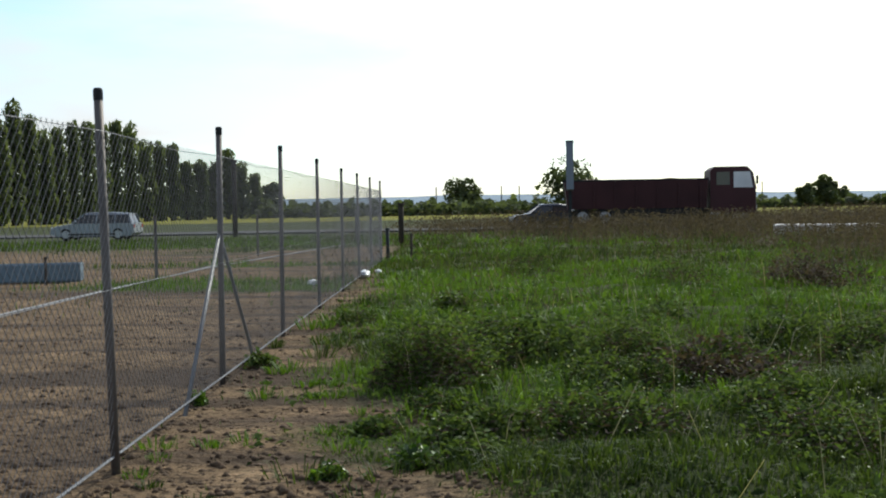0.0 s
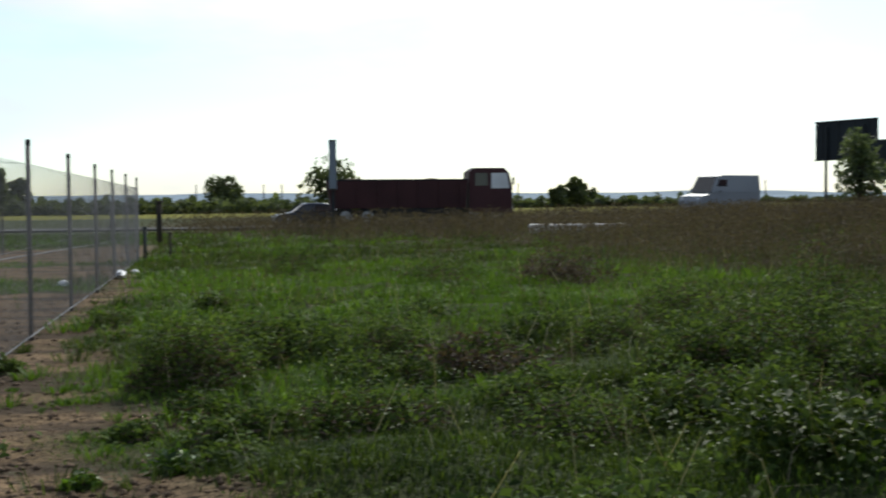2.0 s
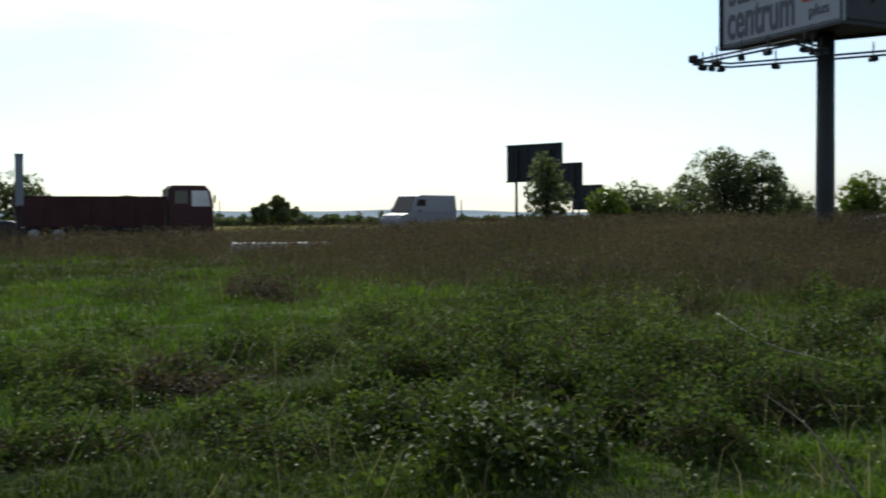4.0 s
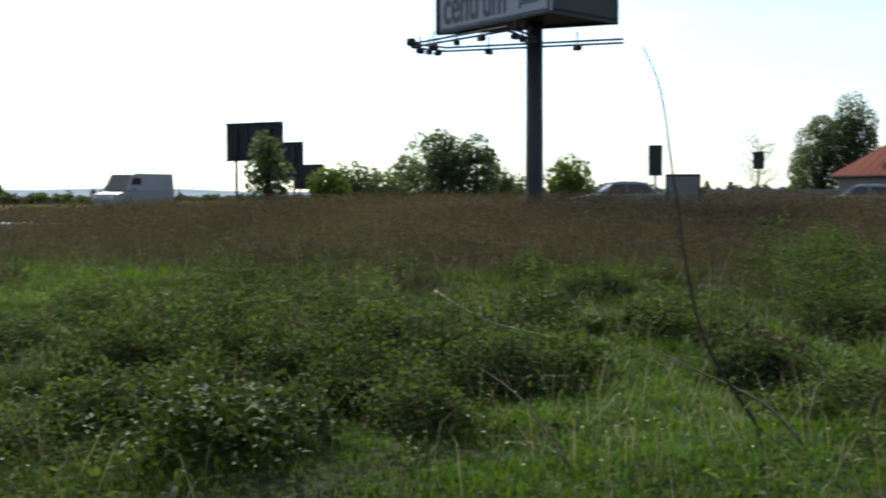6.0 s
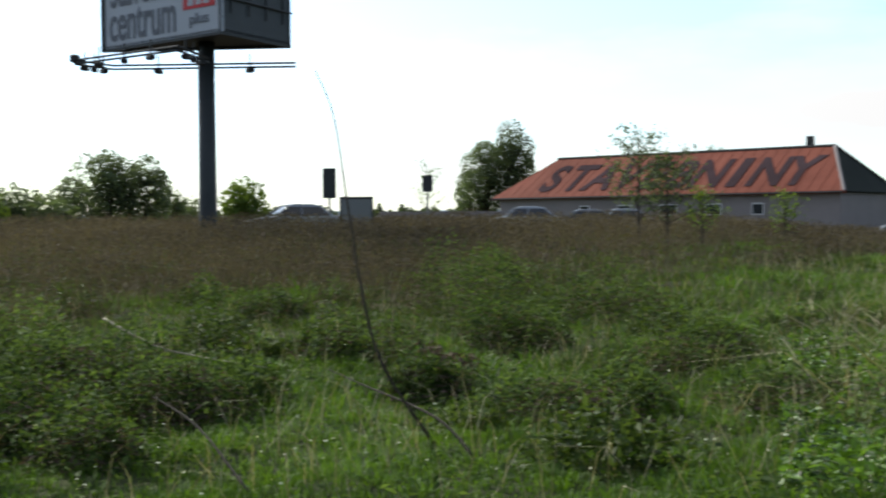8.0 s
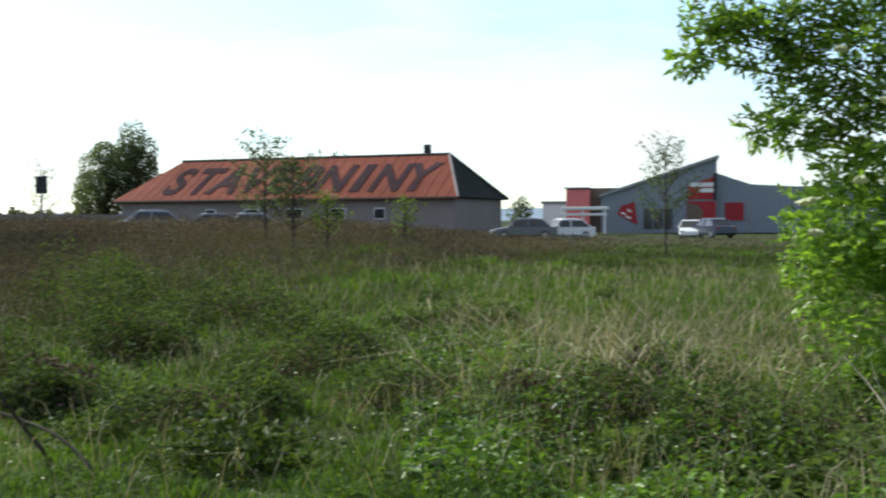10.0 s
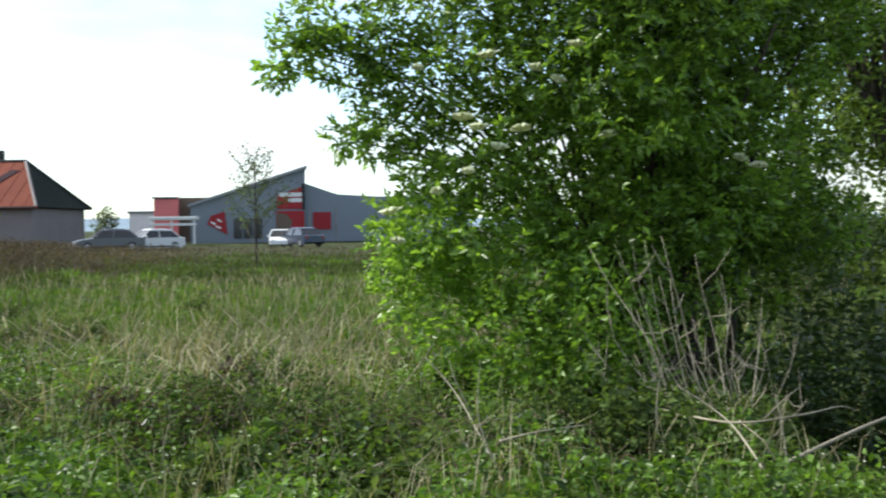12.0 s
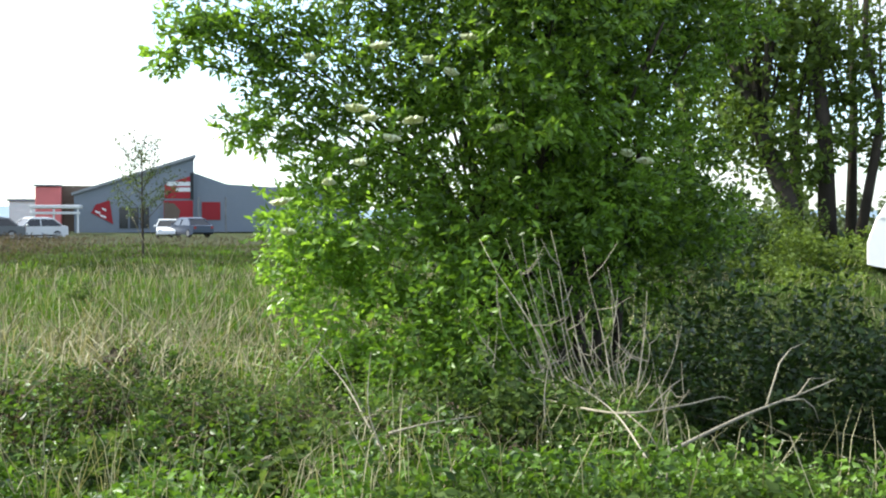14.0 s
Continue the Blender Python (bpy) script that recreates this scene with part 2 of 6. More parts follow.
heath = g_mix(g_ramp(g_mid, 0.3, 0.7), (0.060, 0.045, 0.030), (0.10, 0.075, 0.045))
rape = g_mix(g_ramp(g_big, 0.35, 0.65), (0.14, 0.155, 0.03), (0.30, 0.27, 0.04))
g_col = g_mix(g_sep.outputs[1], turf, heath)
g_col = g_mix(g_sep.outputs[2], g_col, rape)
g_col = g_mix(g_sep.outputs[0], g_col, soil)
gl.new(g_col, g_b.inputs["Base Color"])
g_bump = gn.new("ShaderNodeBump")
g_bump.inputs["Strength"].default_value, g_bump.inputs["Distance"].default_value = 1.0, 0.10
gl.new(g_fine, g_bump.inputs["Height"])
gl.new(g_bump.outputs[0], g_b.inputs["Normal"])

# ---- building helpers ----
rng = np.random.default_rng(7)


class Shape:
    """Gathers the vertices and faces of one mesh."""

    def __init__(self):
        self.v, self.f = [], []

    def add(self, verts, faces):
        k = len(self.v)
        self.v += [tuple(p) for p in verts]
        self.f += [tuple(i + k for i in q) for q in faces]
        return self

    def box(self, cx, cy, cz, sx, sy, sz, turn=0.0, bevel=0.0):
        b = min(bevel, sx / 3, sy / 3, sz / 3)
        c, s = math.cos(turn), math.sin(turn)
        rings = []
        levels = [(-sz / 2, b), (-sz / 2 + b, 0), (sz / 2 - b, 0), (sz / 2, b)] if b else [(-sz / 2, 0), (sz / 2, 0)]
        for z, inset in levels:
            hx, hy = sx / 2 - inset, sy / 2 - inset
            e = b * 0.7 - inset if b else 0
            if b:
                e = max(b - inset, 0) * 0.7
                ring = [(hx, -hy + e), (hx, hy - e), (hx - e, hy), (-hx + e, hy), (-hx, hy - e), (-hx, -hy + e), (-hx + e, -hy), (hx - e, -hy)]
            else:
                ring = [(hx, -hy), (hx, hy), (-hx, hy), (-hx, -hy)]
            rings.append([(cx + x * c - y * s, cy + x * s + y * c, cz + z) for x, y in ring])
        return self.loft(rings)

    def loft(self, rings, caps=True, closed=True):
        n = len(rings[0])
        verts = [p for r in rings for p in r]
        faces = []
        for i in range(len(rings) - 1):
            for j in range(n if closed else n - 1):
                k = (j + 1) % n
                faces.append((i * n + j, i * n + k, (i + 1) * n + k, (i + 1) * n + j))
        if caps:
            faces.append(tuple(range(n - 1, -1, -1)))
            faces.append(tuple((len(rings) - 1) * n + j for j in range(n)))
        return self.add(verts, faces)

    def tube(self, pts, radii, sides=6):
        pts = [Vector(p) for p in pts]
        if not hasattr(radii, "__len__"):
            radii = [radii] * len(pts)
        rings = []
        for i, p in enumerate(pts):
            d = (pts[min(i + 1, len(pts) - 1)] - pts[max(i - 1, 0)]).normalized()
            a = d.orthogonal().normalized() if abs(d.z) > 0.95 else d.cross(Vector((0, 0, 1))).normalized()
            b = d.cross(a)
            rings.append([p + (a * math.cos(q) + b * math.sin(q)) * radii[i] for q in (2 * math.pi * k / sides for k in range(sides))])
        return self.loft(rings)

    def prism(self, outline, axis_a, axis_b, axis_n, origin, depth):
        """An outline (a, b) pushed along the third axis."""
        A, B, N, O = (Vector(q) for q in (axis_a, axis_b, axis_n, origin))
        return self.loft([[O + A * a + B * b + N * t for a, b in outline] for t in (0, depth)])

    def mesh(self, name):
        me = bpy.data.meshes.new(name)
        me.from_pydata(self.v, [], self.f)
        bm = bmesh.new()
        bm.from_mesh(me)
        bmesh.ops.recalc_face_normals(bm, faces=bm.faces)
        bm.to_mesh(me)
        bm.free()
        return me


def part(name, shape, mat, parent=None, label="", smooth=False):
    me = shape.mesh(name) if isinstance(shape, Shape) else shape
    if not me.materials:
        me.materials.append(mat)
    if smooth:
        me.polygons.foreach_set("use_smooth", [True] * len(me.polygons))
    ob = new(name, me)
    if parent:
        ob.parent = parent
    if label:
        tagged(ob, label)
    return ob


def base_of(name, m, label, category, group="", kind=""):
    ob = new(name)
    ob.empty_display_size = 0.2
    ob.matrix_world = m
    return tagged(ob, label, category, group, kind)


def array_mesh(name, V, F):
    """A mesh from arrays: V (n, 3), F (m, 3) triangles."""
    me = bpy.data.meshes.new(name)
    me.vertices.add(len(V))
    me.vertices.foreach_set("co", np.ascontiguousarray(V, np.float32).ravel())
    me.loops.add(F.size)
    me.loops.foreach_set("vertex_index", np.ascontiguousarray(F, np.int32).ravel())
    me.polygons.add(len(F))
    me.polygons.foreach_set("loop_start", np.arange(0, F.size, 3, dtype=np.int32))
    me.update(calc_edges=True)
    return me


def smooth01(x):
    x = np.clip(x, 0, 1)
    return x * x * (3 - 2 * x)


WAVES = [(random.uniform(0, 6.28), random.uniform(0, 6.28), random.uniform(0.6, 1.6)) for _ in range(9)]


def patches(x, y, size):
    """A soft, irregular field between about -1 and 1."""
    out = 0
    for a, ph, k in WAVES:
        u = (x * np.cos(a) + y * np.sin(a)) * k * 2 * np.pi / size + ph
        w = (-x * np.sin(a * 1.7) + y * np.cos(a * 1.7)) * k * 4.1 / size + ph * 2
        out = out + np.sin(u + 1.3 * np.sin(w))
    return out / 4.0


def heading(x, y):
    return np.degrees(np.arctan2(x, y))


def at(az, r, z=0.0):
    return Vector((r * math.sin(radians(az)), r * math.cos(radians(az)), z))


def terrain(x, y):
    """Level by the fence, rising to the road's low bank; uneven in the near field."""
    x, y = np.asarray(x, float), np.asarray(y, float)
    r, az = np.hypot(x, y), heading(x, y)
    bank = np.interp(az, [-20, 0, 15, 28, 36, 70, 80, 92, 105, 120, 150], [0, 0.05, 0.15, 0.5, 0.72, 0.70, 0.14, 0.0, 0.1, 0.15, 0]) * smooth01((r - np.interp(az, [10, 30], [34, 15])) / 24)
    bank = bank + 0.75 * smooth01((r - 23) / 10) * smooth01((az - 106) / 8) * smooth01((160 - az) / 20) * (1 - smooth01((r - 34) / 28))
    # a shallow hollow beyond the nettles, in the bush's shade
    bank = bank - 0.95 * smooth01((r - 6.0) / 2.4) * smooth01((19 - r) / 6) * smooth01((az - 111.5) / 4) * smooth01((138 - az) / 8)
    rough = (0.07 * patches(x, y, 7.0) + 0.06 * patches(x + 3, y - 9, 2.5)) * smooth01((x + 1.3) / 3) + 0.018 * patches(x, y, 1.3)
    return bank + rough * smooth01(r / 4) * smooth01((140 - r) / 60)


def ground_z(x, y):
    return float(terrain(x, y))


FENCE_Y = [-3.9, -0.4, 3.1, 6.5, 9.75, 13.2, 16.8, 20.4, 23.9, 27.4, 30.9]


def fence_x(y):
    return -1.96 + 0.0105 * (y - 6.6)


def soil_amount(x, y):
    """Bare earth: the levelled plot beyond the fence and a trodden strip along it."""
    edge = x - fence_x(y)
    strip = smooth01((1.15 + 0.38 * patches(x, y, 3.0) + 0.17 * patches(x + 4, y, 0.9) + 0.13 * np.clip(14 - y, 0, 9) - edge) / 1.0)
    plot = smooth01((46 - y) / 5) * smooth01((edge + 40) / 5)
    plot_grass = smooth01((patches(x, y, 11) - 0.5) / 0.3) * smooth01((y - 16) / 6) * (0.25 + 0.75 * smooth01((x + 11) / 4))
    inside = smooth01(-edge / 0.3)
    near = smooth01((y + 25) / 5) * smooth01((29 - y) / 6)
    return np.clip(np.where(edge < 0, plot * (1 - 0.8 * plot_grass) * smooth01((y + 40) / 5), strip * near), 0, 1)


HEATH_AZ = [-30, -2, 5, 15, 25, 35, 50, 62, 75, 90, 110]
HEATH_R = [70, 62, 50, 36, 25, 20, 20, 22, 33, 38, 60]


def heath_amount(x, y):
    r, az = np.hypot(x, y), heading(x, y)
    start = np.interp(az, HEATH_AZ, HEATH_R)
    return smooth01((r * (1 + 0.16 * patches(x, y, 9) + 0.14 * patches(x + 5, y, 3.5)) - 0.72 * start) / (0.7 * start)) * smooth01((105 - r) / 25) * (0.12 + 0.88 * smooth01((86 - az) / 9)) * smooth01((100 - az) / 8) * smooth01((az + 4) / 6)


# ---- ground ----
ga = np.radians(np.arange(0, 360, 1.0))
gr = np.concatenate([np.arange(0.4, 30, 0.3), np.geomspace(30, 4000, 70)])
GX, GY = gr[:, None] * np.sin(ga), gr[:, None] * np.cos(ga)
GZ = terrain(GX, GY)
gv = np.concatenate([[[0, 0, 0]], np.stack([GX, GY, GZ], -1).reshape(-1, 3)])
na = len(ga)
ii, jj = np.meshgrid(np.arange(len(gr) - 1), np.arange(na), indexing="ij")
k00, k01 = 1 + ii * na + jj, 1 + ii * na + (jj + 1) % na
k10, k11 = k00 + na, k01 + na
gf = np.concatenate([np.stack([k00, k10, k11], -1).reshape(-1, 3), np.stack([k00, k11, k01], -1).reshape(-1, 3),
                     np.stack([np.zeros(na, int), 1 + np.arange(na), 1 + (np.arange(na) + 1) % na], -1)])
g_me = array_mesh("ground", gv, gf[:, ::-1])
g_me.polygons.foreach_set("use_smooth", [True] * len(g_me.polygons))
vx, vy = gv[:, 0], gv[:, 1]
vr = np.hypot(vx, vy)
field = smooth01((vr - 125) / 10) * smooth01((420 - vr) / 60) * smooth01((heading(vx, vy) + 26) / 4) * smooth01((40 - heading(vx, vy)) / 6)
zone = np.stack([soil_amount(vx, vy), heath_amount(vx, vy), field, np.ones_like(vx)], -1)
g_at_data = g_me.color_attributes.new("zone", "FLOAT_COLOR", "POINT")
g_at_data.data.foreach_set("color", zone.astype(np.float32).ravel())
g_me.materials.append(GROUND)
ground = tagged(new("ground", g_me), "rough field of grass and bare brown earth", "ground", kind="structure")

# road along the far side
road_s = Shape()
xs = [-400 + 8 * i for i in range(101)]
road_s.loft([[(x, 66.5, ground_z(x, 66.5) - 0.3), (x, 66.5, ground_z(x, 70) + 0.08), (x, 73.5, ground_z(x, 70) + 0.08), (x, 73.5, ground_z(x, 73.5) - 0.3)] for x in xs])
tagged(part("road", road_s, ASPHALT), "grey asphalt country road beyond the field", "road", kind="structure")
# Flat slab in the grass, painted white for the glare on its top.
slab = Shape()
p = at(18.85, 46)
slab.box(p.x, p.y, 0.28, 4.0, 1.9, 0.64, radians(-18.7), 0.03)
tagged(part("glare_slab", slab, GLARE_WHITE), "pale flat slab in brown grass, sky glare put into its colour", "slab")

# far hills; their blue-grey is distance haze put into the colour
for nm, r0, lo, hi, seed in (("far_hills", 2300, 13, 28, 1.0), ("far_hills", 1500, 5, 12, 4.0)):
    hs = Shape()
    angles = [radians(a * 1.5) for a in range(240)]
    crest = []
    for a in angles:
        h = lo + (hi - lo) * (0.5 + 0.28 * math.sin(5 * a + seed) + 0.17 * math.sin(13 * a + 2 * seed) + 0.1 * math.sin(31 * a) + 0.05 * math.sin(77 * a + seed))
        crest.append(h)
    inner = [(r0 * math.sin(a), r0 * math.cos(a), -2) for a in angles]
    mid = [((r0 + 250) * math.sin(a), (r0 + 250) * math.cos(a), c) for a, c in zip(angles, crest)]
    back = [((r0 + 500) * math.sin(a), (r0 + 500) * math.cos(a), -2) for a in angles]
    hs.loft([inner, mid, back], caps=False)
    tagged(part(nm, hs, HAZED_HILL, smooth=True), "low wooded hills with blue-grey distance haze in their colour", "hills", kind="structure")

# ---- plants ----


def leaves(P, size, aim=None, flat=0.35, wide=0.5, level=1.0):
    """Folded leaf blades, two triangles each, at the points P."""
    n = len(P)
    size = np.broadcast_to(size, n)[:, None]
    d = rng.normal(size=(n, 3))
    if aim is not None:
        d = d * 0.7 + aim
    d[:, 2] *= flat if aim is None else 1
    d /= np.linalg.norm(d, axis=1, keepdims=True)
    s = np.cross(d, rng.normal(size=(n, 3)) * 0.55 + [0, 0, level])
    s /= np.linalg.norm(s, axis=1, keepdims=True) + 1e-9
    up = np.cross(s, d)
    V = np.empty((n, 4, 3))
    V[:, 0] = P - d * size * 0.5
    V[:, 1] = P + s * size * wide * 0.5 + up * size * 0.10
    V[:, 2] = P + d * size * 0.5 - up * size * 0.08
    V[:, 3] = P - s * size * wide * 0.5 + up * size * 0.10
    k = 4 * np.arange(n)[:, None]
    F = np.concatenate([k + [0, 1, 2], k + [0, 2, 3]])
    return V.reshape(-1, 3), F


def blades(x, y, h, w, lean=0.45, segs=2):
    """Grass blades that bend over, three triangles each (one where segs is 1)."""
    n = len(x)
    z = terrain(x, y)
    a = rng.uniform(0, 2 * np.pi, n)
    b = rng.uniform(0, 2 * np.pi, n)
    ln = h * rng.uniform(0.05, 1, n) * lean
    lx, ly = np.cos(a) * ln, np.sin(a) * ln
    wx, wy = np.cos(b) * w / 2, np.sin(b) * w / 2
    if segs == 1:
        V = np.empty((n, 3, 3))
        V[:, 0] = np.stack([x - wx, y - wy, z - 0.02], -1)
        V[:, 1] = np.stack([x + wx, y + wy, z - 0.02], -1)
        V[:, 2] = np.stack([x + lx, y + ly, z + h], -1)
        return V.reshape(-1, 3), 3 * np.arange(n)[:, None] + [0, 1, 2]
    V = np.empty((n, 5, 3))
    V[:, 0] = np.stack([x - wx, y - wy, z - 0.02], -1)
    V[:, 1] = np.stack([x + wx, y + wy, z - 0.02], -1)
    V[:, 2] = np.stack([x + lx * 0.35 - wx * 0.8, y + ly * 0.35 - wy * 0.8, z + h * 0.62], -1)
    V[:, 3] = np.stack([x + lx * 0.35 + wx * 0.8, y + ly * 0.35 + wy * 0.8, z + h * 0.62], -1)
    V[:, 4] = np.stack([x + lx, y + ly, z + h * (1 - 0.25 * ln / (h + 1e-6))], -1)
    k = 5 * np.arange(n)[:, None]
    return V.reshape(-1, 3), np.concatenate([k + [0, 1, 3], k + [0, 3, 2], k + [2, 3, 4]])


def sprinkle(n, r0, r1, a0=-30, a1=132, power=1.0):
    """n places in a sector round the viewer's stand, thinning outwards."""
    u = rng.uniform(0, 1, n)
    r = r0 * (r1 / r0) ** u if power == 1 else (r0 ** (2 - power) + u * (r1 ** (2 - power) - r0 ** (2 - power))) ** (1 / (2 - power))
    a = np.radians(rng.uniform(a0, a1, n))
    return r * np.sin(a), r * np.cos(a)


def stuff(name, parts, mat, label, category):
    V = np.concatenate([p[0] for p in parts])
    off, Fs = 0, []
    for v, f in parts:
        Fs.append(f + off)
        off += len(v)
    me = array_mesh(name, V, np.concatenate(Fs))
    me.materials.append(mat)
    return tagged(new(name, me), label, category, kind="stuff")


def keep(x, y, chance):
    m = rng.uniform(0, 1, len(x)) < chance
    return x[m], y[m]


FRESH_SPOTS = [(50, 7, 2.4), (54, 12, 2.4), (46, 13.5, 2.2), (58, 7, 1.6), (45, 6.4, 1.4), (61, 8.5, 1.8), (5, 15, 3.5), (0, 21, 4), (9, 20, 5), (20, 17, 2.5), (92, 6.3, 2.0), (104, 6.2, 1.8), (70, 14, 2.2), (82, 17, 3), (72, 7.5, 2.6), (66, 7.0, 2.6), (63, 9.5, 2.0), (77, 9.5, 2.2), (78, 6.6, 2.0), (86, 15, 3.5), (84, 22, 6), (90, 20, 4), (91, 9.5, 1.6)]


def spots(x, y):
    out = 0
    for a, r, w in FRESH_SPOTS:
        c = at(a, r)
        out = np.maximum(out, np.exp(-((x - c.x) ** 2 + (y - c.y) ** 2) / (w * w)))
    return out


def fresh_amount(x, y):
    return np.clip(smooth01((patches(x + 31, y - 8, 8) + 0.0) / 0.5) * 0.7 + spots(x, y), 0, 1)


def weed_amount(x, y):
    return smooth01((patches(x - 12, y + 5, 4.0) - 0.42) / 0.45) * (1 - 0.5 * heath_amount(x, y)) * (1 - 0.85 * spots(x, y))


# near sward
x, y = sprinkle(190000, 4.6, 17, power=1.25)
x, y = keep(x, y, np.clip(1 - 1.15 * soil_amount(x, y), 0.012, 1) * (1 - 0.75 * heath_amount(x, y)) * (x > fence_x(y) - 0.05))
f = fresh_amount(x, y)
lush = rng.uniform(0, 1, len(x)) < f
h = (0.05 + 0.11 * rng.uniform(0, 1, len(x))) * (1 + 0.6 * patches(x, y, 2.2).clip(-1, 1)) * (1 - 0.5 * soil_amount(x, y)) * (0.55 + 0.45 * smooth01((np.hypot(x, y) - 6.5) / 4))
GREEN_NEAR = blades(x[~lush], y[~lush], h[~lush], 0.011, lean=1.2, segs=2)
FRESH_NEAR = blades(x[lush], y[lush], h[lush] * 0.9, 0.010, lean=1.1, segs=2)


def tufts(n, r0, r1, per, spread, height, width, power=1.2):
    """Tussocks: blades fanning out of many small roots."""
    cx, cy = sprinkle(n, r0, r1, power=power)
    cx, cy = keep(cx, cy, np.clip(1 - 1.1 * soil_amount(cx, cy), 0.13, 1) * (1 - 0.7 * heath_amount(cx, cy)) * (cx > fence_x(cy)))
    big = rng.uniform(0.35, 1.0, len(cx)) ** 1.5 * (1 + 0.45 * patches(cx, cy, 3.1).clip(-1, 1))
    k = np.repeat(np.arange(len(cx)), per)
    a = rng.uniform(0, 2 * np.pi, len(k))
    q = np.sqrt(rng.uniform(0, 1, len(k)))
    bx, by = cx[k] + np.cos(a) * q * spread * big[k] * 0.5, cy[k] + np.sin(a) * q * spread * big[k] * 0.5
    h = height * big[k] * rng.uniform(0.5, 1.0, len(k)) * (1 - 0.3 * q) * (0.55 + 0.45 * smooth01((np.hypot(bx, by) - 6.5) / 4))
    out = h * (0.35 + 1.0 * q)
    z = terrain(bx, by)
    b = rng.uniform(0, 2 * np.pi, len(k))
    wd = width * (np.hypot(bx, by) / 9).clip(0.8, 4)
    wx, wy = np.cos(b) * wd / 2, np.sin(b) * wd / 2
    lx, ly = np.cos(a) * out, np.sin(a) * out
    V = np.empty((len(k), 5, 3))
    V[:, 0] = np.stack([bx - wx, by - wy, z - 0.02], -1)
    V[:, 1] = np.stack([bx + wx, by + wy, z - 0.02], -1)
    V[:, 2] = np.stack([bx + lx * 0.4 - wx * 0.9, by + ly * 0.4 - wy * 0.9, z + h * 0.7], -1)
    V[:, 3] = np.stack([bx + lx * 0.4 + wx * 0.9, by + ly * 0.4 + wy * 0.9, z + h * 0.7], -1)
    V[:, 4] = np.stack([bx + lx, by + ly, z + h * (0.95 - 0.35 * q)], -1)
    j = 5 * np.arange(len(k))[:, None]
    lush = fresh_amount(cx, cy)[k] > 0.5
    F = np.stack([j + [0, 1, 3], j + [0, 3, 2], j + [2, 3, 4]], 1)
    return [(V[m].reshape(-1, 3), (5 * np.arange(m.sum())[:, None, None] + np.array([[0, 1, 3], [0, 3, 2], [2, 3, 4]])).reshape(-1, 3)) for m in (~lush, lush)]


TUFT_G, TUFT_F = tufts(4200, 4.8, 17, 34, 0.34, 0.30, 0.011)
TUFT_GM, TUFT_FM = tufts(6000, 17, 48, 16, 0.45, 0.36, 0.011, power=1.0)
# middle distance
x, y = sprinkle(260000, 17, 60, power=1.0)
x, y = keep(x, y, np.clip(1 - 1.1 * soil_amount(x, y), 0.01, 1) * (1 - 0.8 * heath_amount(x, y)))
r = np.hypot(x, y)
lush = rng.uniform(0, 1, len(x)) < fresh_amount(x, y)
h = (0.07 + 0.12 * rng.uniform(0, 1, len(x))) * (1 + 0.4 * patches(x, y, 3).clip(-1, 1))
GREEN_MID = blades(x[~lush], y[~lush], h[~lush], 0.0011 * r[~lush], segs=1)
FRESH_MID = blades(x[lush], y[lush], h[lush], 0.0011 * r[lush], segs=1)
stuff("grass", [GREEN_NEAR, GREEN_MID, TUFT_G, TUFT_GM], GRASS, "uneven dull green meadow grass with dark tufts", "grass")
stuff("fresh_grass", [FRESH_NEAR, FRESH_MID, TUFT_F, TUFT_FM], FRESH, "bright green young grass in soft patches", "grass")

# sparse cover round the viewer's stand and behind it
x, y = sprinkle(26000, 0.7, 5.0, a0=0, a1=360, power=0.6)
x, y = keep(x, y, np.clip(1 - 1.1 * soil_amount(x, y), 0.01, 1))
x2, y2 = sprinkle(60000, 4.6, 26, a0=130, a1=332, power=1.0)
x2, y2 = keep(x2, y2, np.clip(1 - 1.1 * soil_amount(x2, y2), 0.01, 1))
x, y = np.concatenate([x, x2]), np.concatenate([y, y2])
stuff("short_grass", [blades(x, y, rng.uniform(0.05, 0.16, len(x)), 0.014, segs=1)], GRASS, "short trodden meadow grass", "grass")

# brown grass in seed
x, y = sprinkle(200000, 9, 78, a0=-6, a1=112, power=1.0)
x, y = keep(x, y, np.clip(heath_amount(x, y) + 0.03, 0, 1))
r = np.hypot(x, y)
h = (0.35 + 0.45 * rng.uniform(0, 1, len(x))) * (1 + 0.3 * patches(x, y, 4).clip(-1, 1)) * (1 + 0.3 * smooth01((r - 28) / 15)) * np.interp(heading(x, y), [70, 82], [1, 0.4])
cx, cy = sprinkle(240000, 9, 78, a0=-6, a1=112, power=1.0)
cx, cy = keep(cx, cy, np.clip(heath_amount(cx, cy) + 0.02, 0, 1))
cr = np.hypot(cx, cy)
ch = 0.62 * (1 + 0.3 * patches(cx, cy, 4).clip(-1, 1)) * (1 + 0.3 * smooth01((cr - 28) / 15)) * rng.uniform(0.35, 1.1, len(cx)) * np.interp(heading(cx, cy), [70, 82], [1, 0.4])
HEADS = leaves(np.stack([cx, cy, terrain(cx, cy) + ch], -1), 0.0026 * cr + 0.03, flat=0.6, wide=0.3, level=0.3)
gx, gy = sprinkle(60000, 14, 60, a0=4, a1=110, power=1.0)
gx, gy = keep(gx, gy, heath_amount(gx, gy) * (0.25 + 0.6 * fresh_amount(gx, gy)))
stuff("meadow_blades", [blades(gx, gy, rng.uniform(0.25, 0.6, len(gx)), 0.0007 * np.hypot(gx, gy), lean=0.9, segs=1)], GRASS, "green blades among the seeding grass", "grass")
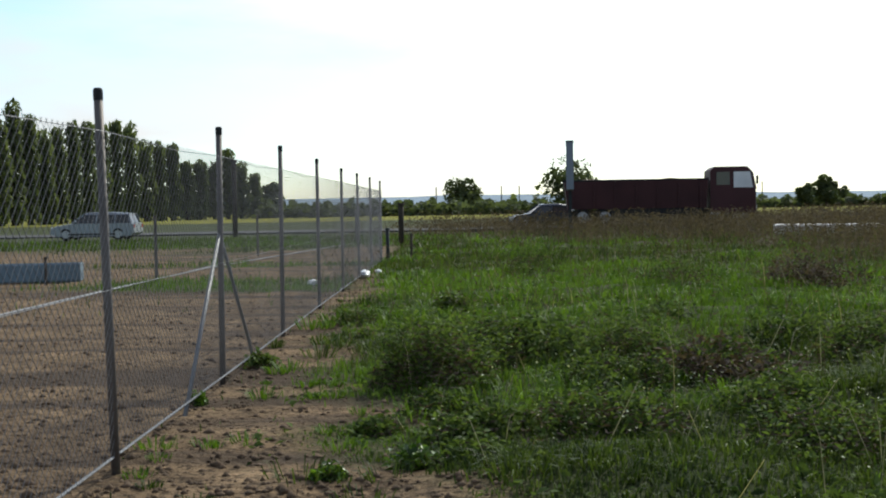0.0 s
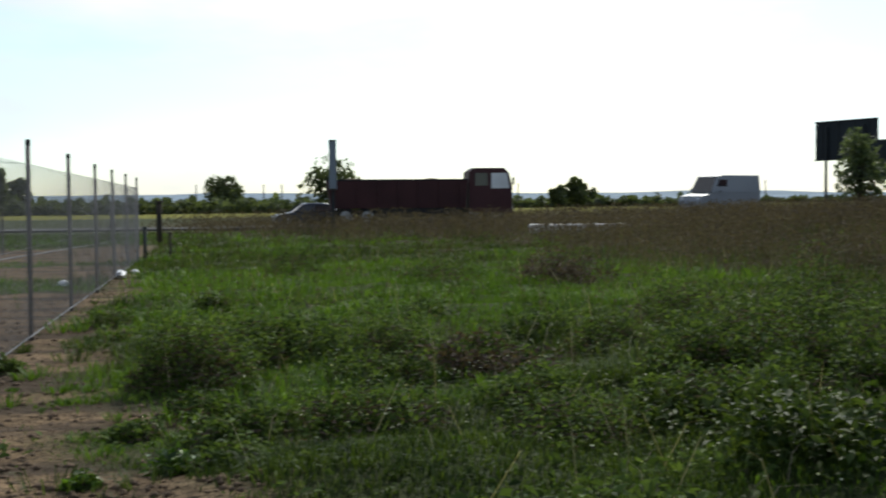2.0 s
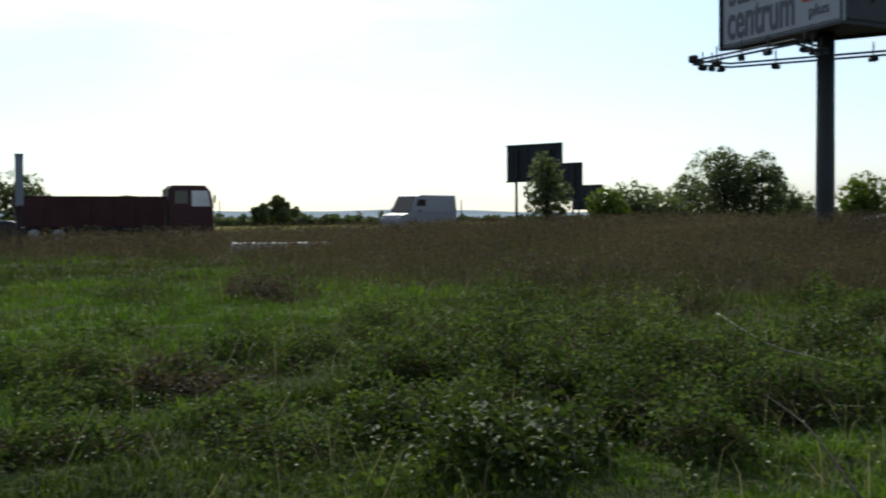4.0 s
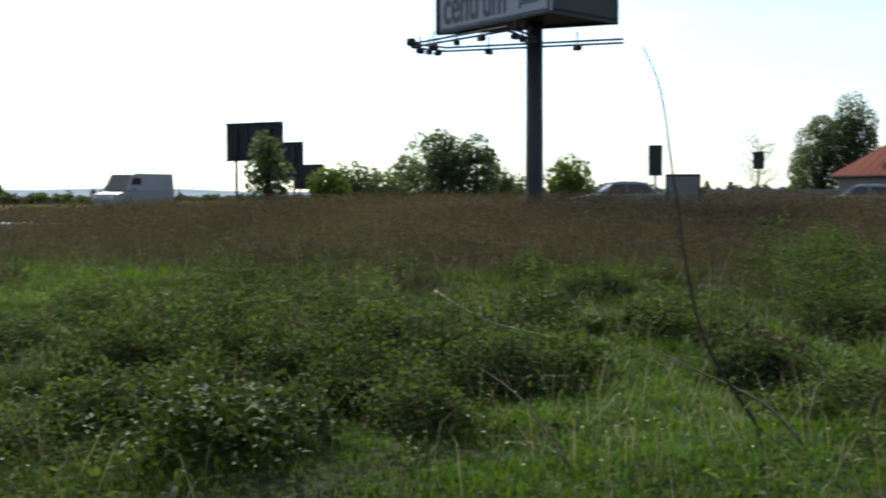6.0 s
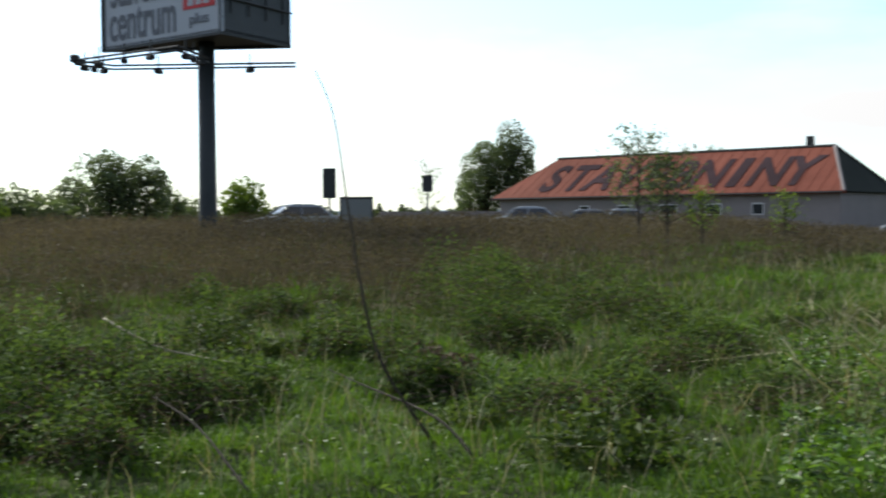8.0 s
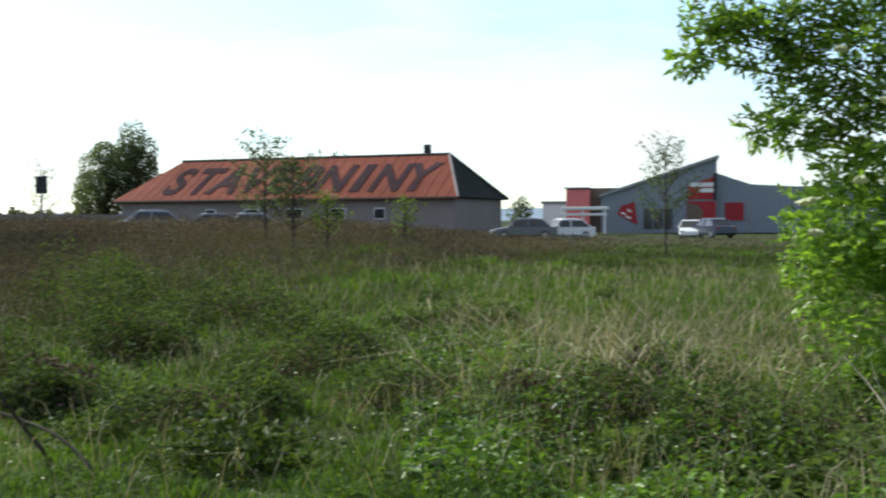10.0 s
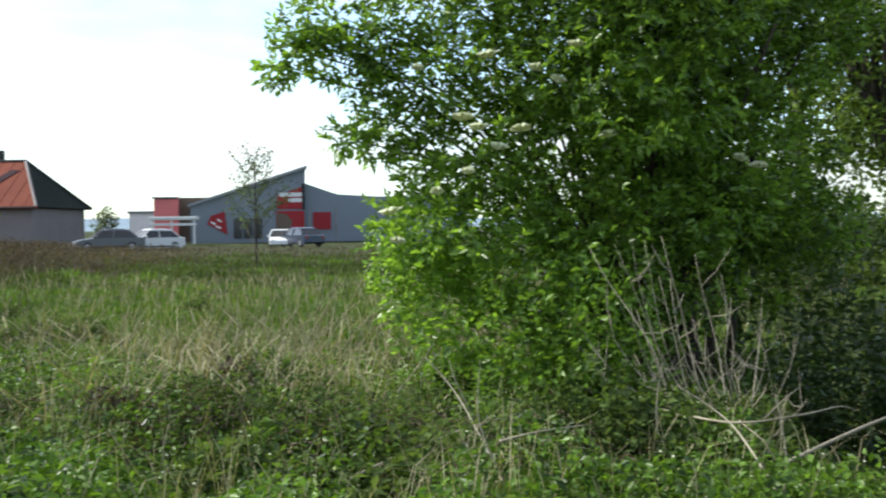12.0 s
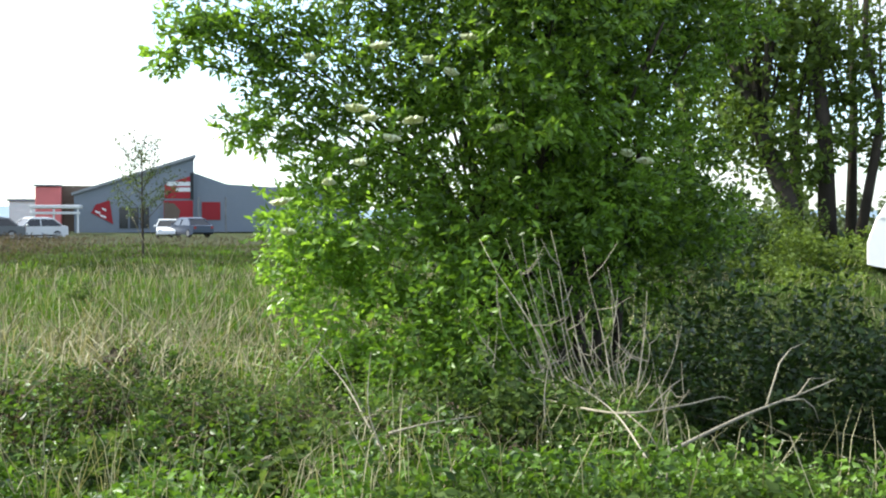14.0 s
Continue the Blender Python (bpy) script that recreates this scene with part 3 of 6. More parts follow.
stuff("seeding_grass", [blades(x, y, h, 0.00055 * r, lean=0.9, segs=1), HEADS], BROWN, "tall purplish-brown grass gone to seed", "grass")

# broad-leaved weeds in mounds
x, y = sprinkle(190000, 5.0, 26, power=1.3)
x, y = keep(x, y, np.clip(weed_amount(x, y) + 0.2 * smooth01((patches(x, y, 1.9) + 0.2) / 0.5) * smooth01((15 - np.hypot(x, y)) / 6), 0, 1) * np.clip(1 - 1.2 * soil_amount(x, y), 0.28, 1) * (x > fence_x(y) + 0.7))
mound = 0.05 + 0.26 * weed_amount(x, y) * (0.5 + 0.5 * patches(x, y, 1.7).clip(-1, 1))
P = np.stack([x, y, terrain(x, y) + mound * rng.uniform(0.15, 1, len(x)) ** 0.6], -1)
stuff("low_weeds", [leaves(P, 0.03 + 0.075 * rng.uniform(0, 1, len(P)) ** 2, flat=0.5, level=0.6)], WEED, "low dark green broad-leaved weeds in mounds", "weeds")

# straw and dry stems
x, y = sprinkle(26000, 5.2, 30, a0=-2, a1=130, power=1.1)
dry = np.interp(heading(x, y), [-2, 30, 70, 82, 95, 110, 130], [0.04, 0.07, 0.2, 0.8, 0.9, 0.5, 0.2])
x, y = keep(x, y, dry * (1 - soil_amount(x, y)))
r = np.hypot(x, y)
stuff("dry_stems", [blades(x, y, rng.uniform(0.15, 0.62, len(x)), 0.0035 + 0.00035 * r, lean=1.3)], STRAW, "pale dry grass stems bent over", "dry grass")

# tangles of bleached stems flopped over in the tall grass
cx, cy = sprinkle(60, 8.5, 16, a0=76, a1=95, power=1.0)
k = np.repeat(np.arange(len(cx)), 13)
x, y = cx[k] + rng.normal(0, 0.3, len(k)), cy[k] + rng.normal(0, 0.3, len(k))
TANGLE = [blades(x, y, rng.uniform(0.2, 0.85, len(x)), 0.008 + 0.0004 * np.hypot(x, y), lean=2.4)]
cx, cy = sprinkle(30, 5.8, 13, a0=28, a1=80, power=1.0)
k = np.repeat(np.arange(len(cx)), 9)
x, y = cx[k] + rng.normal(0, 0.18, len(k)), cy[k] + rng.normal(0, 0.18, len(k))
TANGLE.append(blades(x, y, rng.uniform(0.15, 0.5, len(x)), 0.006 + 0.0003 * np.hypot(x, y), lean=1.8))
stuff("straw_tangles", TANGLE, STRAW, "tangled bleached grass stems flopped over", "dry grass")

# tiny white specks, standing in for sun glints on weed leaves
x, y = sprinkle(8000, 5.5, 22, a0=-2, a1=128, power=1.1)
x, y = keep(x, y, (weed_amount(x, y) * 0.7 + 0.3) * (1 - soil_amount(x, y)))
P = np.stack([x, y, terrain(x, y) + rng.uniform(0.12, 0.32, len(x))], -1)
stuff("white_glints", [leaves(P, rng.uniform(0.010, 0.024, len(P)), flat=0.2, wide=0.9)], PETAL_AND_GLINT, "scattered tiny white specks standing in for leaf glints", "flowers")


def clump(az, r, width, height, n, mat, label, leaf=0.07, name="weed_clump", dead=0.0):
    """A bushy weed: stems from one root and leaves round them."""
    o = at(az, r)
    o.z = ground_z(o.x, o.y)
    root = base_of(name, Matrix.Translation(o), label, "weed")
    for _ in range(4):
        a, q = random.uniform(0, 6.28), random.uniform(0.2, 0.9)
        tip = Vector((math.cos(a) * width * 0.5 * q, math.sin(a) * width * 0.5 * q, height * random.uniform(0.5, 0.95)))
        part("stem", Shape().tube([(0, 0, -0.03), tip * 0.5 + Vector((0, 0, height * 0.15)), tip], [0.008, 0.006, 0.003], 4), mat, root)
    u = rng.normal(size=(n, 3))
    u /= np.linalg.norm(u, axis=1, keepdims=True)
    u *= (rng.uniform(0.25, 1, n) ** 0.5)[:, None]
    bumpy = 1 + 0.35 * np.sin(4 * u[:, 0] + az) * np.cos(5 * u[:, 1] + r)
    P = np.stack([u[:, 0] * width / 2 * bumpy, u[:, 1] * width / 2 * bumpy, np.abs(u[:, 2]) * height * bumpy], -1)
    me = array_mesh("foliage", *leaves(P, rng.uniform(0.6, 1.3, n) * leaf, flat=0.6))
    part("foliage", me, mat, root)
    if dead:
        m = int(n * dead)
        q = rng.normal(size=(m, 3))
        q /= np.linalg.norm(q, axis=1, keepdims=True)
        q *= rng.uniform(0.6, 1.06, m)[:, None]
        Q = np.stack([q[:, 0] * width / 2, q[:, 1] * width / 2, np.abs(q[:, 2]) ** 1.6 * height * 0.8], -1)
        part("dead_leaf_litter", array_mesh("dead_leaf_litter", *leaves(Q, rng.uniform(0.5, 1.2, m) * leaf * 1.2, wide=0.25, level=0.2)), DEAD_WEED, root, "dry brown dead stems and leaves")["kind"] = "stuff"
    return root


for az, r, w, h, n in ((-0.6, 9.4, 1.0, 0.45, 1500), (2.6, 10.8, 1.1, 0.38, 1500), (13.9, 10.9, 0.9, 0.25, 700), (9.5, 11.3, 0.9, 0.3, 900),
                       (4.4, 23.8, 1.1, 0.5, 500), (11.7, 20.5, 1.6, 0.5, 700), (17.0, 22.6, 1.5, 0.55, 700), (23.9, 14.0, 1.3, 0.5, 1500),
                       (27.7, 10.0, 1.3, 0.5, 2200), (30.5, 15.7, 1.5, 0.6, 1700), (35.9, 11.8, 1.5, 0.5, 2000), (37.2, 8.6, 1.2, 0.35, 1800),
                       (41.0, 9.6, 1.5, 0.5, 2200), (44.5, 8.4, 1.0, 0.35, 1500), (53.0, 11.5, 1.2, 0.4, 1500), (58.5, 17.5, 2.0, 0.8, 1800),
                       (60.5, 12.8, 1.2, 0.5, 1600), (66.0, 15.5, 1.8, 0.6, 1500), (69.0, 11.0, 1.4, 0.4, 1500), (63.0, 8.3, 1.3, 0.3, 1500),
                       (75.0, 9.0, 1.5, 0.3, 1600), (84.0, 8.2, 1.5, 0.28, 1600), (92.0, 7.4, 1.6, 0.3, 1800), (101.0, 7.0, 1.6, 0.3, 1800)):
    clump(az, r, w * 1.1, h * 1.35, int(n * 1.7), WEED, "dark green bushy weed clump with dead brown stems", 0.055, dead=0.85)
for az, r, w, h, n in ((39.8, 7.2, 0.8, 0.4, 1300), (59.7, 16, 1.3, 0.8, 1500), (62.0, 12.3, 1.0, 0.6, 1500), (47.8, 16.5, 1.5, 0.5, 1200), (52.0, 18.5, 1.3, 0.5, 900), (33.0, 10.5, 1.2, 0.5, 1500), (25.5, 8.0, 1.2, 0.4, 1700), (18.5, 7.4, 1.1, 0.3, 1400), (8.0, 7.4, 1.2, 0.3, 1500)):
    clump(az, r, w, h, n, WEED, "rounded dark green weed clump in short grass", 0.055, dead=0.6)
# heaped weed mounds with dead stems at the foot
for az, r, w, h in ((37.9, 10.0, 1.3, 0.5), (36.6, 7.9, 1.0, 0.42), (60.0, 20, 1.8, 0.9), (61.7, 12.8, 1.0, 0.5), (70.9, 12, 1.1, 0.5), (66.7, 8.9, 0.9, 0.38), (51.9, 11, 1.0, 0.4),
                    (1.1, 10.2, 1.3, 0.42), (25.4, 9.6, 1.3, 0.5), (30.2, 13.6, 1.5, 0.6), (24.1, 13.4, 1.2, 0.5), (13.7, 10.6, 1.0, 0.36), (8.6, 9.4, 1.0, 0.3), (20.5, 11.8, 1.1, 0.4), (29.0, 8.2, 1.1, 0.4), (33.8, 9.2, 1.0, 0.42), (45.5, 12.6, 1.2, 0.4), (56.5, 9.6, 1.0, 0.36), (47.0, 9.0, 0.9, 0.32), (16.5, 8.3, 1.0, 0.3)):
    clump(az, r, w, h, int(2600 * w), WEED, "heaped dark green weed mound in rough grass", 0.06, dead=0.5)
for az, r, w, h in ((13.6, 10.4, 1.5, 0.38), (17.8, 21.0, 1.9, 0.55), (56.8, 10.5, 0.9, 0.3), (86.0, 10.0, 1.0, 0.35), (80.8, 8.6, 1.1, 0.25)):
    clump(az, r, w, h, int(1300 * w), DEAD_WEED, "heap of dry brown dead weeds in green grass", 0.075, "dead_weed_heap")
placed = 0
while placed < 48:
    az, r = random.uniform(0, 128), random.uniform(6.2, 20)
    o = at(az, r)
    if soil_amount(o.x, o.y) > 0.15 or (r > 11 and az > 86):
        continue
    w = random.uniform(0.5, 1.3)
    clump(az, r, w, w * random.uniform(0.28, 0.5), int(700 * w) + 200, WEED if random.random() < 0.6 else GRASS, "low leafy green weed clump in rough grass", random.uniform(0.05, 0.09))
    placed += 1
# small weeds sprouting on the trodden earth
for az, r, w, h, mat in ((-1.7, 6.5, 0.26, 0.15, NETTLE), (-6.0, 6.2, 0.2, 0.09, NETTLE), (0.4, 7.2, 0.5, 0.16, WEED), (-3.4, 7.6, 0.4, 0.12, WEED), (1.6, 6.5, 0.6, 0.16, WEED), (-0.4, 8.2, 0.6, 0.18, WEED),
                         (-12.4, 8.9, 0.16, 0.10, NETTLE), (-9.3, 10.9, 0.35, 0.14, WEED), (-2.2, 9.6, 0.5, 0.2, WEED), (-4.4, 14.5, 0.7, 0.25, WEED), (-1.0, 12.2, 0.7, 0.22, GRASS), (2.6, 7.4, 0.5, 0.18, WEED)):
    clump(az, r, w, h, int(900 * w), mat, "small green weed sprouting from bare earth", 0.06, "weed_sprout", dead=0.2)
# nettles by the bush
x, y = sprinkle(135000, 5.2, 12.5, a0=74, a1=130, power=1.25)
x, y = keep(x, y, (0.35 + 0.65 * weed_amount(x + 9, y)) * (1 - 0.96 * smooth01((np.hypot(x, y) - 5.3) / 0.8) * smooth01((heading(x, y) - 113.5) / 4)))
P = np.stack([x, y, terrain(x, y) + rng.uniform(0.03, 1, len(x)) * (0.22 + 0.14 * patches(x, y, 1.4).clip(-1, 1))], -1)
stuff("nettles", [leaves(P, rng.uniform(0.03, 0.078, len(P)), flat=0.6, wide=0.5, level=0.5)], NETTLE, "bright green nettles and young weeds", "weeds")


def stalk(points, radius, name, label, mat=DEADWOOD, twigs=(), arms=()):
    """A bare stem through points given as (heading, distance, height)."""
    o = at(points[0][0], points[0][1])
    g = ground_z(o.x, o.y)
    root = base_of(name, Matrix.Translation((o.x, o.y, g)), label, "stalk")
    pts = [at(a, r, z) - o for a, r, z in points]
    fine_pts = []
    for i in range(len(pts) - 1):
        p0, p1, p2, p3 = pts[max(i - 1, 0)], pts[i], pts[i + 1], pts[min(i + 2, len(pts) - 1)]
        for k in range(6):
            t = k / 6
            fine_pts.append(0.5 * (2 * p1 + (p2 - p0) * t + (2 * p0 - 5 * p1 + 4 * p2 - p3) * t * t + (3 * p1 - p0 - 3 * p2 + p3) * t ** 3))
    fine_pts.append(pts[-1])
    n = len(fine_pts)
    part("stem", Shape().tube(fine_pts, [radius * (1 - 0.75 * i / (n - 1)) for i in range(n)], 6), mat, root, smooth=True)
    for arm in arms:
        ap = [at(a, r, z) - o for a, r, z in arm]
        part("twig", Shape().tube(ap, [radius * (0.6 - 0.4 * i / (len(ap) - 1)) for i in range(len(ap))], 5), mat, root, smooth=True)
    for k, (dx, dy, dz) in twigs:
        b = fine_pts[int(k * (n - 1))]
        tip = b + Vector((dx, dy, dz))
        part("twig", Shape().tube([b, (b + tip) / 2 + Vector((0, 0, 0.03)), tip], [radius * 0.5, radius * 0.4, radius * 0.2], 5), mat, root)
    return root


stalk([(56.9, 7.5, -0.02), (54.2, 7.4, 0.55), (53.1, 7.4, 1.11), (52.8, 7.4, 1.40), (52.5, 7.4, 1.64), (51.9, 7.4, 2.17), (51.0, 7.4, 2.46)],
      0.014, "dry_stalk", "tall dry brown stalk bending over at its tip", mat=BARK)
stalk([(58.8, 6.9, 0.05), (56.9, 7.2, 0.24), (53.2, 8.0, 0.34), (51.5, 8.4, 0.40)], 0.012, "fallen_stalk", "dry brown stalk lying in the grass", mat=BARK)
stalk([(47.4, 5.95, 0.05), (45.0, 6.6, 0.28), (42.9, 7.3, 0.36)], 0.010, "fallen_stalk", "dry brown stalk lying in the grass", mat=BARK)
stalk([(40.6, 10.2, 0.62), (43.0, 9.7, 0.42), (45.5, 9.4, 0.34), (48.4, 9.0, 0.30)], 0.011, "fallen_stalk", "pale dry stalk lying in the grass")
stalk([(54.7, 14, 0.02), (54.9, 14, 0.55), (55.4, 14, 0.9)], 0.012, "dry_stalk", "short pale dry stalk standing in brown grass", mat=STRAW)


def puff(o, radius, n, seed_leaf):
    u = rng.normal(size=(n, 3))
    u /= np.linalg.norm(u, axis=1, keepdims=True)
    return np.asarray(o) + u * (rng.uniform(0.3, 1, n) ** 0.45)[:, None] * np.asarray(radius)


def tree(az, r, height, width, mat, label, name="tree", trunk_h=0.25, leaf=0.5, n=900, lobes=9, base_z=None, trunk_r=None, seed=0, crown_low=0.25, narrow=0.0, rise=0.0):
    """Tapered trunk, limbs to each lobe, a crown of leaf clumps with gaps."""
    rnd = random.Random(seed + int(az * 10))
    o = at(az, r)
    g = ground_z(o.x, o.y) if base_z is None else base_z
    root = base_of(name, Matrix.Translation((o.x, o.y, g)), label, "tree")
    tr = trunk_r or height * 0.022
    wob = [Vector((rnd.uniform(-1, 1) * tr * 1.5, rnd.uniform(-1, 1) * tr * 1.5, 0)) for _ in range(4)]
    part("trunk", Shape().tube([(0, 0, -0.2), wob[0] + Vector((0, 0, height * 0.25)), wob[1] + Vector((0, 0, height * 0.5)), wob[2] + Vector((0, 0, height * 0.85))],
                               [tr * 1.2, tr, tr * 0.7, tr * 0.2], 7), BARK, root, smooth=True)
    pts = []
    for k in range(lobes):
        q = (k + 0.5) / lobes
        z = height * (crown_low + (1 - crown_low) * (0.15 + 0.72 * q))
        spread = width / 2 * (math.sin(math.pi * (0.18 + 0.72 * q)) ** 0.8) * (1 - narrow * q)
        a = k * 2.4 + rnd.uniform(-0.4, 0.4)
        c = Vector((math.cos(a) * spread * rnd.uniform(0.25, 0.75), math.sin(a) * spread * rnd.uniform(0.25, 0.75), z))
        rad = max(width, 0.5 * height * (1 - crown_low)) * rnd.uniform(0.17, 0.27)
        rad = min(rad, width * 0.36)
        part("limb", Shape().tube([(0, 0, z * 0.45), c * 0.5 + Vector((0, 0, z * 0.22)), c], [tr * 0.5, tr * 0.35, tr * 0.12], 5), BARK, root)
        m = max(1, n // lobes)
        pts.append(puff(c, (rad, rad, rad * rnd.uniform(0.8, 1.3)), m, leaf))
    P = np.concatenate(pts)
    part("crown", array_mesh("crown", *leaves(P, rng.uniform(0.5, 1.3, len(P)) * leaf, aim=np.array([0, 0, rise]) if rise else None, flat=0.8, wide=0.45 if rise else 0.7)), mat, root)
    return root


# poplar row along the far field
for k in range(32):
    q = k / 31
    az = -30 + 20.6 * q
    r = 105 + 85 * q
    h = 1.5 + 1.10 * r * math.tan(radians(np.interp(az, [-30, -21.2, -18.2, -15.1, -12.7, -9.4], [6.2, 5.6, 4.45, 3.85, 3.05, 2.3]))) + random.uniform(-0.8, 0.8)
    tree(az, r, h * random.uniform(0.80, 1.12), random.uniform(2.3, 3.2), POPLAR_LEAF, "tall dark green poplar in a close row", "poplar", leaf=0.8, n=1700, lobes=22, crown_low=-0.12, seed=k, base_z=0.0, narrow=0.6, rise=1.3)
for az, r, el, w, lobes in ((1.05, 260, 1.22, 12.0, 11), (6.5, 230, 1.85, 14.0, 13), (18.75, 240, 1.2, 5.6, 8), (17.75, 250, 0.8, 4.2, 6), (-8.6, 230, 1.3, 6, 6),
                            (19.6, 300, 0.5, 6, 5), (10.5, 330, 0.6, 8, 5), (13.5, 340, 0.5, 7, 5), (24.8, 330, 0.45, 8, 5)):
    tree(az, r, 1.5 + r * math.tan(radians(el)), w, FAR_LEAF, "round-crowned tree standing far off in the fields", leaf=1.0, n=150 * lobes, lobes=lobes, crown_low=0.12, base_z=0.0)
for az, r, el, w, mat, n in ((32.2, 62, 3.3, 3.0, HAZED_TREE_LEAF, 850), (36.7, 64, 1.1, 4.5, HAZED_TREE_LEAF, 1100), (35.3, 60, 1.15, 2.6, LIME_LEAF, 700), (38.0, 66, 0.8, 4.0, HAZED_TREE_LEAF, 800),
                             (39.3, 85, 1.9, 4.0, HAZED_TREE_LEAF, 1000), (41.0, 82, 3.2, 5.5, HAZED_TREE_LEAF, 2400), (42.7, 84, 2.9, 4.5, HAZED_TREE_LEAF, 1900), (44.0, 88, 1.4, 2.6, HAZED_TREE_LEAF, 500),
                             (47.4, 58, 1.8, 2.9, LIME_LEAF, 900), (45.0, 90, 0.8, 4, HAZED_TREE_LEAF, 500),
                             (59.6, 114, 3.9, 7.0, HAZED_TREE_LEAF, 3800), (61.0, 112, 4.6, 6.8, HAZED_TREE_LEAF, 3800), (58.7, 116, 2.2, 4.0, HAZED_TREE_LEAF, 1000),
                             (70.9, 125, 3.7, 4.5, HAZED_TREE_LEAF, 500), (80.1, 120, 1.3, 3.0, HAZED_TREE_LEAF, 500)):
    tree(az, r, 1.5 + r * math.tan(radians(el)) - 0.6, w, mat, "leafy green roadside tree", leaf=0.24, n=int(n * 2.9), lobes=13, crown_low=0.1)


def sapling(az, r, el, width, n, mat, label):
    """A thin young tree: upright leader, short side twigs, few leaves."""
    o = at(az, r)
    g = ground_z(o.x, o.y)
    h = EYE + r * math.tan(radians(el)) - g
    root = base_of("sapling", Matrix.Translation((o.x, o.y, g)), label, "sapling")
    part("trunk", Shape().tube([(0, 0, -0.1), (0.03, 0.02, h * 0.5), (-0.04, 0, h)], [0.05, 0.035, 0.008], 6), BARK, root)
    P = []
    for k in range(26):
        q = 0.22 + 0.76 * k / 26
        a = k * 2.4
        ln = width / 2 * (1.15 - 0.8 * q) * random.uniform(0.6, 1.25)
        b = Vector((0, 0, h * q))
        tip = b + Vector((math.cos(a) * ln, math.sin(a) * ln, ln * random.uniform(0.5, 1.3)))
        part("twig", Shape().tube([b, (b + tip) / 2 - Vector((0, 0, 0.03)), tip], [0.014, 0.010, 0.004], 4), BARK, root)
        for t in np.linspace(0.3, 1.05, max(3, n // 18)):
            P.append(b.lerp(tip, t) + Vector((random.gauss(0, 0.10), random.gauss(0, 0.10), random.gauss(0, 0.10))))
    part("foliage", array_mesh("foliage", *leaves(np.array([tuple(p) for p in P]), rng.uniform(0.06, 0.15, len(P)), flat=0.8, wide=0.6)), mat, root)


sapling(56.6, 60, 2.7, 2.9, 330, LIME_LEAF, "thin young tree with sparse pale leaves")
sapling(67.2, 34, 3.8, 3.1, 800, HAZED_TREE_LEAF, "young leafy tree standing before the red-roofed hall")
sapling(68.6, 33, 2.9, 2.6, 800, HAZED_TREE_LEAF, "young leafy tree standing before the red-roofed hall")
sapling(70.3, 34, 1.2, 1.6, 300, LIME_LEAF, "low bright green young tree")
sapling(74.2, 38, 0.9, 1.6, 260, LIME_LEAF, "low bright green young tree")
sapling(87.3, 42, 3.6, 2.9, 1100, HAZED_TREE_LEAF, "young tree with sparse leaves before the grey shop")

# hedge lines far off
for a0, a1, r, el in ((-9.5, 5, 190, 0.34), (5, 24, 260, 0.26), (-11, 4, 430, 0.30), (4, 24, 480, 0.12), (24, 40, 500, 0.12), (-40, -11, 300, 0.7), (40, 62, 300, 0.6), (104, 142, 62, 1.3)):
    P = []
    n = int((a1 - a0) * 240)
    a = rng.uniform(a0, a1, n)
    top = r * math.tan(radians(el)) + 1.5
    z = rng.uniform(0, 1, n) * top * (0.75 + 0.35 * np.sin(a * 3.1) * np.cos(a * 7.7 + 1) + 0.1 * np.sin(a * 23))
    rr = r + rng.uniform(-6, 6, n)
    P = np.stack([rr * np.sin(np.radians(a)), rr * np.cos(np.radians(a)), z], -1)
    stuff("far_hedge", [leaves(P, rng.uniform(0.4, 1.0, n) * r * 0.008, flat=0.8, wide=0.8)], FAR_LEAF, "dark hedge line across the far fields", "hedge")

# ---- fence ----
fence = base_of("chain_link_fence", Matrix.Identity(4), "new chain-link fence on grey steel posts with black caps", "fence")
POST_H = 2.23
post_mesh = Shape().tube([(0, 0, -0.3), (0, 0, POST_H - 0.06)], [0.026, 0.026], 10).mesh("post")
post_mesh.materials.append(POST)
cap_mesh = Shape().tube([(0, 0, POST_H - 0.07), (0, 0, POST_H - 0.012), (0, 0, POST_H)], [0.028, 0.0285, 0.022], 10).mesh("cap")
cap_mesh.materials.append(CAP)
lean = random.Random(5)
for k, fy in enumerate(FENCE_Y):
    o = Vector((fence_x(fy) + (0.045 if k == 3 else 0.0), fy, ground_z(fence_x(fy), fy)))
    ps = part("post", post_mesh, POST, fence, smooth=True)
    ps.matrix_parent_inverse = Matrix.Identity(4)
    ps.matrix_basis = pose(*o, lean.uniform(-0.4, 0.4), -1.3 if k == 3 else lean.uniform(-0.4, 0.4), 0)
    cp = part("cap", cap_mesh, CAP, ps, "black plastic post cap")
low, high, cell = 0.08, 1.96, 0.078
